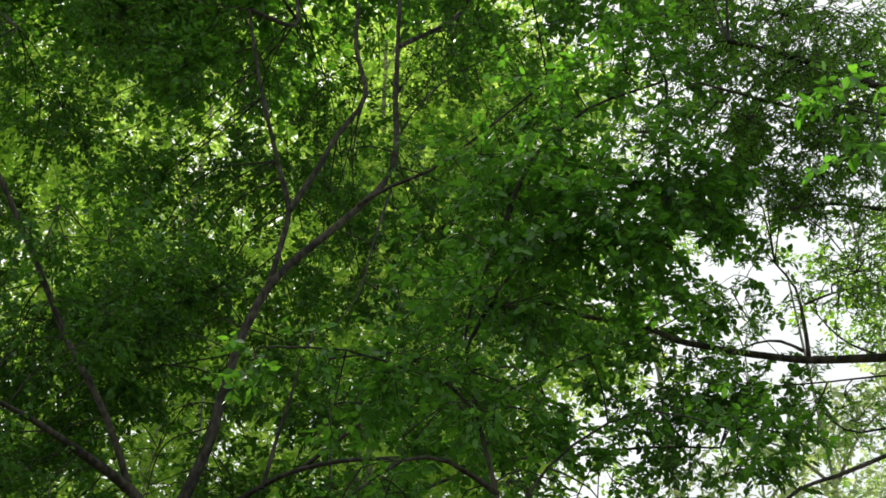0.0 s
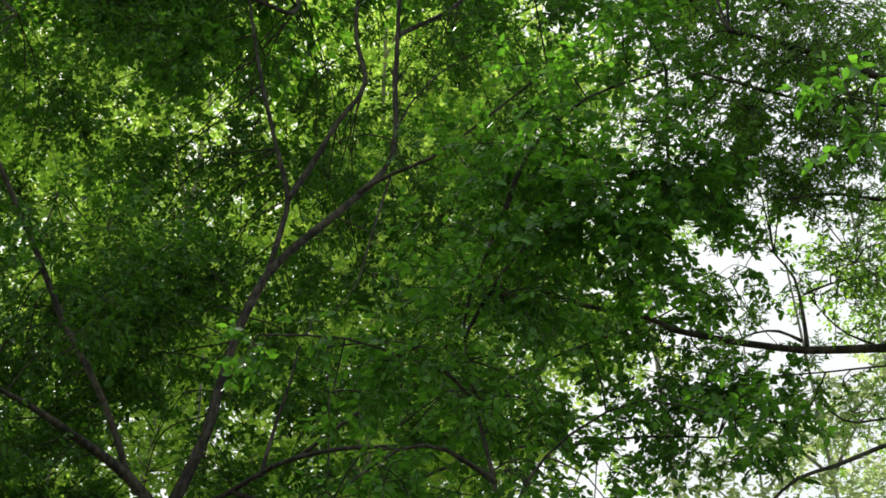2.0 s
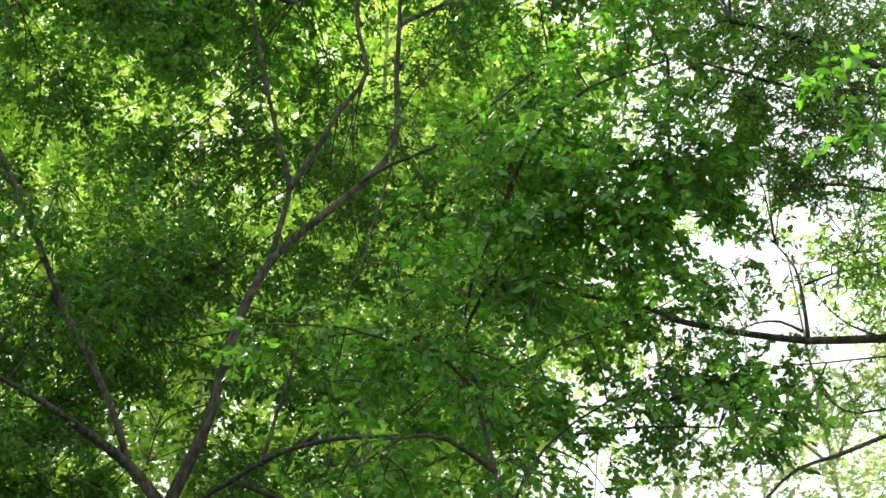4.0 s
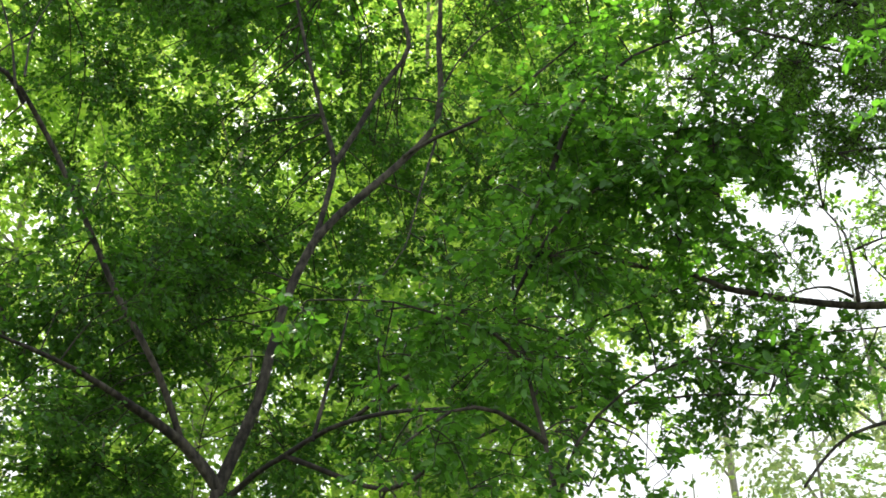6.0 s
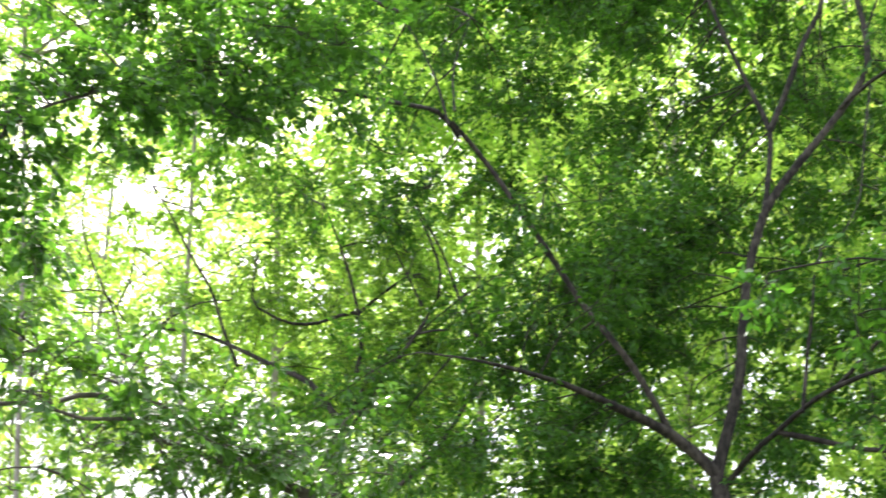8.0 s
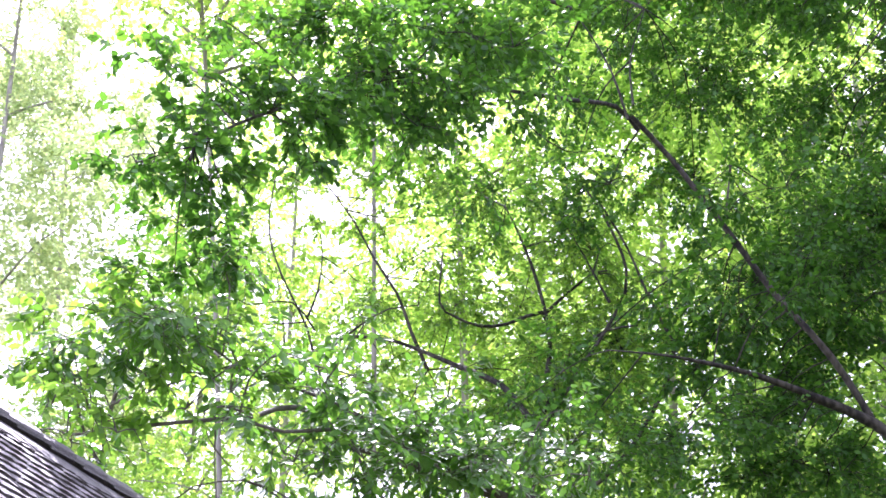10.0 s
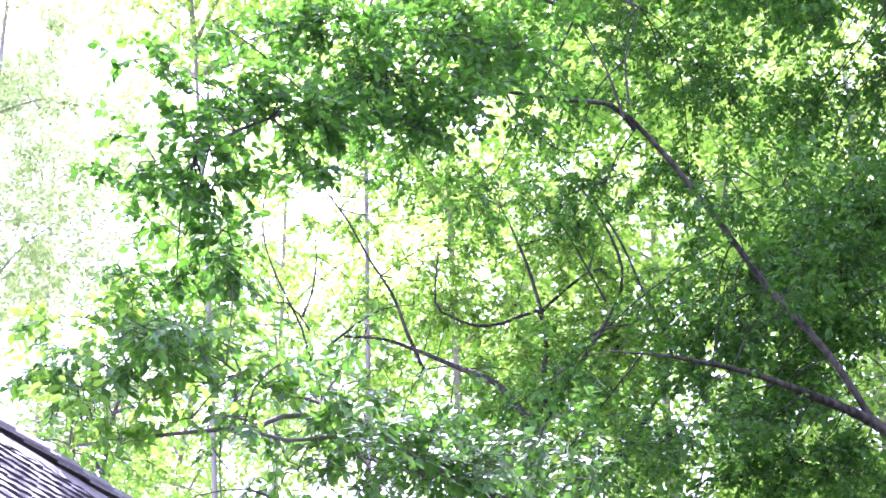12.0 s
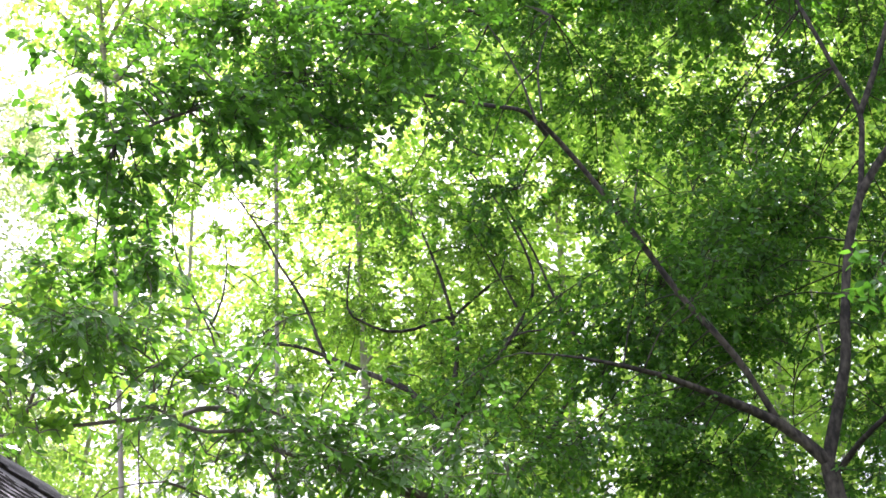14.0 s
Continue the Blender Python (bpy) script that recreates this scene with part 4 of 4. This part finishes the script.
clump(side, 2.42, 8.25, 7.55, 0.34, 0.17, 1.0)
clump(side, 1.94, 8.79, 7.01, 0.31, 0.17, 0.5)
clump(side, 2.61, 9.14, 7.28, 0.32, 0.20, 0.2)
clump(side, 2.73, 9.21, 6.60, 0.24, 0.12, 0.2)
clump(side, 1.69, 8.84, 6.69, 0.30, 0.11, 0.4)
clump(side, 2.79, 8.35, 7.40, 0.23, 0.15, 0.5)
clump(side, 2.20, 8.93, 7.51, 0.28, 0.14, 0.4)
clump(side, 2.69, 8.23, 9.02, 0.50, 0.20, 0.8)
clump(side, 2.86, 8.14, 8.43, 0.40, 0.20, 1.0)
clump(side, 2.58, 8.40, 8.54, 0.40, 0.20, 0.9)
clump(side, 2.82, 8.27, 7.95, 0.35, 0.16, 0.6)
clump(side, 2.57, 8.39, 7.89, 0.30, 0.15, 0.6)
leafy(side, 22, 5.0, 0.4, 0.4, 0.4, lambda x, y, z: z > 7.3 and x > 1.5)
# unseen sprays above the view, added to keep sun off the limbs
for i in range(12):
    px, py = rng.uniform(1.2, 6.0), rng.uniform(8.0, 11.0)
    clump(side, px, py, 2.6 + 0.95 * math.hypot(px, py) + rng.uniform(0, 1.0), 1.1, 0.45, 0.55, 2.0)
finish(side)

# ---- woods behind ----
def wood_tree(x, y, height, spread, cover, leaf, size=0.13, low=0.3, stem=0.0045, label="woodland tree with sunlit light green leaves, standing farther back"):
    t = Grower("woodland_tree", label, x, y, BARK_PALE, leaf, size, 0.6, 0.2, False, tilt=0.8)
    lean = rng.standard_normal(2) * 0.03 * height
    top = (x + lean[0], y + lean[1], height * 0.95)
    limb(t, stem * height + 0.02, 0.015, (x, y, -0.2), (x + lean[0] * 0.2, y, height * 0.4), top, name="trunk")
    trunk = t.wood[0]
    spots = []
    for i in range(11):
        f = low + (0.92 - low) * (i + rng.random()) / 11
        a = i * 2.4 + rng.random()
        r = spread * (1.15 - f) * rng.uniform(0.7, 1.1) + 0.4
        s = trunk[int(f * 0.92 * (len(trunk) - 1))]
        e = s + np.array([math.cos(a) * r, math.sin(a) * r, 0.45 * r + 0.3])
        limb(t, 0.035, 0.01, s, (s + e) / 2 + np.array([0, 0, 0.15 * r]), e)
        spots += [e, s * 0.45 + e * 0.55, e + rng.standard_normal(3) * 0.5 * spread * 0.4]
    for e in spots:
        q = spread * rng.uniform(0.22, 0.42)
        clump(t, e[0], e[1], e[2], q, q * 0.65, cover * rng.uniform(0.7, 1.55))
    finish(t)
    tagged(t.root, group="woods behind the house")
    return t


def polar(az, dist):
    return -math.sin(radians(az)) * dist, math.cos(radians(az)) * dist


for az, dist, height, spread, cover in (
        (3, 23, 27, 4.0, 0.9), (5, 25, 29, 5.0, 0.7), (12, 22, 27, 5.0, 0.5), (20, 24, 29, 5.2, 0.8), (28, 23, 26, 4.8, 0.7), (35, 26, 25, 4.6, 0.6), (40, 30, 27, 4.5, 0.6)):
    wood_tree(*polar(az, dist), height, spread, cover, LEAF_SUNLIT, 0.135)
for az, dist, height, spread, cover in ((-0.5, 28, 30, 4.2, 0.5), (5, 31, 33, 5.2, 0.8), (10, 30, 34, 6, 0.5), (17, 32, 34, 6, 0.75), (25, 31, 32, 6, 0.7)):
    wood_tree(*polar(az, dist), height, spread, cover, LEAF_SUNLIT, 0.155)
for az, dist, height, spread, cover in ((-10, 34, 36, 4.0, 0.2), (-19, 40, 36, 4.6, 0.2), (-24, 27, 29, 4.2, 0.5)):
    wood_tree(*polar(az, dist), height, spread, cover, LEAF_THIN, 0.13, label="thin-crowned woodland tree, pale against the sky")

# first pair and low trees wear the leaf colour with haze mixed in
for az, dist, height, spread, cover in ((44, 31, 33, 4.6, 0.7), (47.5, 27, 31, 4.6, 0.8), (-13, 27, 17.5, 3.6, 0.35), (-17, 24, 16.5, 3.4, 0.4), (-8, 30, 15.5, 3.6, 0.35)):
    wood_tree(*polar(az, dist), height, spread, cover, LEAF_HAZED, 0.13, label="thin-crowned woodland tree, pale against the sky")
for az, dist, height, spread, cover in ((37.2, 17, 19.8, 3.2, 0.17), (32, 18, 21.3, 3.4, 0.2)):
    wood_tree(*polar(az, dist), height, spread, cover, LEAF_SUNLIT, 0.12, 0.86, 0.002, "young woodland tree with sunlit yellow-green leaves")

for az, dist, height, spread, cover, leaf in ((9.5, 19, 12.5, 3.2, 0.8, LEAF_SUNLIT), (4.5, 18.5, 10.0, 2.4, 1.0, LEAF_THIN), (15.5, 18, 11.0, 3.0, 1.1, LEAF_THIN), (22, 18.5, 10.5, 2.8, 0.9, LEAF_THIN)):
    wood_tree(*polar(az, dist), height, spread, cover, leaf, 0.11, 0.25, 0.004, "low young tree with light green leaves under the woods")

wood_tree(*polar(-3.5, 26), 31, 4.6, 1.0, LEAF_SUNLIT, 0.135, 0.6)
wood_tree(*polar(-1.5, 20), 11.5, 2.6, 0.55, LEAF_THIN, 0.11, 0.25, 0.004, "low young tree with light green leaves under the woods")

# ---- slim tree just outside the view ----
edge = Grower("slim_tree", "slim young tree with bright green drooping leaves", 2.80, 6.50, BARK, LEAF_NEAR, 0.085, 0.5, 0.35)
limb(edge, 0.05, 0.022, (2.80, 6.50, -0.15), (2.75, 6.40, 3.0), (2.70, 6.40, 6.33), name="trunk")
limb(edge, 0.014, 0.005, (2.70, 6.40, 6.33), (2.56, 6.21, 6.47), (2.32, 6.14, 6.52), (2.10, 6.15, 6.60))
clump(edge, 2.13, 6.13, 6.62, 0.20, 0.10, 1.2)
clump(edge, 2.15, 6.10, 6.31, 0.20, 0.09, 1.2)
clump(edge, 2.09, 6.23, 6.83, 0.16, 0.08, 0.8)
clump(edge, 2.42, 6.13, 6.48, 0.30, 0.14, 1.2)
clump(edge, 2.63, 6.08, 6.77, 0.35, 0.20, 1.0)
finish(edge)

# ---- house with a shingled roof ----
RIDGE_X, RIDGE_Z, PITCH = -4.62, 4.50, radians(44)
Y0, Y1, RUN = 2.0, 6.7, 2.1


def box_part(name, lo, hi, mat, parent, bevel=0.006):
    bm = bmesh.new()
    bmesh.ops.create_cube(bm, size=1)
    for v in bm.verts:
        v.co = Vector([a + (b - a) * (c + 0.5) for a, b, c in zip(lo, hi, v.co)])
    if bevel:
        bmesh.ops.bevel(bm, geom=bm.edges[:], offset=bevel, segments=1, affect="EDGES")
    return part(name, bm, mat, parent)


def house():
    root = tagged(new("house"), "small wooden house with a weathered grey shingle roof", "house")
    root.matrix_world = Matrix.Translation((RIDGE_X, 4.44, 0)) @ pose(0, 0, 0, 0, 0, 4.5) @ Matrix.Translation((-RIDGE_X, -4.44, 0))
    dz = RUN * math.tan(PITCH)
    x0, x1, zw = RIDGE_X - RUN + 0.3, RIDGE_X + RUN - 0.3, RIDGE_Z - dz + 0.15
    for name, lo, hi in (("wall", (x1 - 0.12, Y0 + 0.3, 0), (x1, Y1 - 0.3, zw)), ("wall", (x0, Y0 + 0.3, 0), (x0 + 0.12, Y1 - 0.3, zw)),
                         ("wall", (x0 + 0.12, Y0 + 0.3, 0), (x1 - 0.12, Y0 + 0.42, zw)), ("wall", (x0 + 0.12, Y1 - 0.42, 0), (x1 - 0.12, Y1 - 0.3, zw))):
        box_part(name, lo, hi, BOARD, root)
    for y in (Y0 + 0.36, Y1 - 0.36):
        bm = bmesh.new()
        for yy in (y - 0.05, y + 0.05):
            bm.verts.new((x0, yy, zw)), bm.verts.new((x1, yy, zw)), bm.verts.new((RIDGE_X, yy, RIDGE_Z - 0.2))
        bm.verts.ensure_lookup_table()
        v = bm.verts
        for f in ((0, 1, 2), (5, 4, 3), (0, 3, 4, 1), (1, 4, 5, 2), (2, 5, 3, 0)):
            bm.faces.new([v[i] for i in f])
        part("gable", bm, BOARD, root)
    bm = bmesh.new()
    for s in (1, -1):
        q = []
        for yy in (Y0, Y1):
            for lift in (-0.06, -0.03):
                q += [bm.verts.new((RIDGE_X, yy, RIDGE_Z + lift)), bm.verts.new((RIDGE_X + s * RUN, yy, RIDGE_Z - dz + lift))]
        for f in ((0, 1, 3, 2), (4, 6, 7, 5), (0, 4, 5, 1), (2, 3, 7, 6), (1, 5, 7, 3)):
            bm.faces.new([q[i] for i in f])
    roof = part("roof", bm, BOARD, root, "weathered grey wooden shingle roof")
    # shingles: wedge-shaped boards, thick butt downhill, its face darkened as shade between courses
    shapes = []
    for wid in (0.10, 0.13, 0.16, 0.19):
        bm = bmesh.new()
        n = 4
        top, low = [], []
        for i in range(n):
            yy = -wid / 2 + wid * i / (n - 1)
            warp = 0.003 * math.sin(i * 2.1 + wid * 90)
            top.append((bm.verts.new((0.0, yy, 0.003)), bm.verts.new((0.36 + 0.6 * warp, yy, 0.022 + warp))))
            low.append((bm.verts.new((0.0, yy, 0.0)), bm.verts.new((0.36 + 0.6 * warp, yy, 0.002 + warp))))
        for i in range(n - 1):
            bm.faces.new((top[i][0], top[i][1], top[i + 1][1], top[i + 1][0]))
            bm.faces.new((low[i][0], low[i + 1][0], low[i + 1][1], low[i][1]))
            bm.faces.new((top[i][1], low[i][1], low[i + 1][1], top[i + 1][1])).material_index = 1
        bm.faces.new((top[0][0], low[0][0], low[0][1], top[0][1]))
        bm.faces.new((top[-1][0], top[-1][1], low[-1][1], low[-1][0]))
        bm.normal_update()
        me = bpy.data.meshes.new("shingle")
        bm.to_mesh(me)
        bm.free()
        me.materials.append(SHINGLE)
        me.materials.append(BUTT_SHADE)
        shapes.append((wid, me))
    rest_v, rest_f, rest_m = [], [], []
    slope = RUN / math.cos(PITCH)
    pick = random.Random(4)
    for s in (1, -1):
        down = Matrix.Rotation(PITCH, 4, "Y") if s > 0 else Matrix.Rotation(math.pi, 4, "Z") @ Matrix.Rotation(PITCH, 4, "Y")
        row = 0
        d = slope - 0.36 + 0.04
        while d > -0.05:
            y = Y0
            while y < Y1:
                wid, me = pick.choice(shapes)
                wid2 = wid + 0.0015
                y += wid2 / 2
                dd = max(d, 0.0) + pick.uniform(-0.008, 0.008)
                m = Matrix.Translation((RIDGE_X, y, RIDGE_Z - 0.028)) @ down @ pose(dd, 0, 0.012, 0, -3.0, pick.uniform(-0.8, 0.8))
                if s > 0 and d < 1.0 and 3.4 < y < 6.4 and row >= 0:
                    ob = new("shingle", me)
                    ob.parent = roof
                    ob.matrix_basis = m
                else:
                    k = len(rest_v)
                    rest_v += [m @ v.co for v in me.vertices]
                    rest_f += [[i + k for i in p.vertices] for p in me.polygons]
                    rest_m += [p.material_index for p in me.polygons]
                y += wid2 / 2
            d -= COURSE
            row += 1
    rest = mesh_object("far_shingles", [tuple(v) for v in rest_v], rest_f, SHINGLE, roof)
    rest.data.materials.append(BUTT_SHADE)
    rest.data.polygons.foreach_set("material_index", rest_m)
    tagged(rest, kind="stuff")
    # ridge caps, each lapping the next
    y = Y0
    while y < Y1:
        for s in (1, -1):
            bm = bmesh.new()
            a = [bm.verts.new((0, 0, 0.0)), bm.verts.new((s * 0.05, 0, -0.05 * math.tan(PITCH))), bm.verts.new((s * 0.05, 0.42, -0.05 * math.tan(PITCH) + 0.022)), bm.verts.new((0, 0.42, 0.022))]
            b = [bm.verts.new(v.co + Vector((0, 0, 0.018))) for v in a]
            bm.faces.new(b), bm.faces.new(a[::-1])
            for i in range(4):
                bm.faces.new((a[i], a[(i + 1) % 4], b[(i + 1) % 4], b[i]))
            cap = part("ridge_cap", bm, SHINGLE, roof)
            cap.location = (RIDGE_X, y, RIDGE_Z + 0.02)
        y += 0.24


COURSE = 0.088
house()
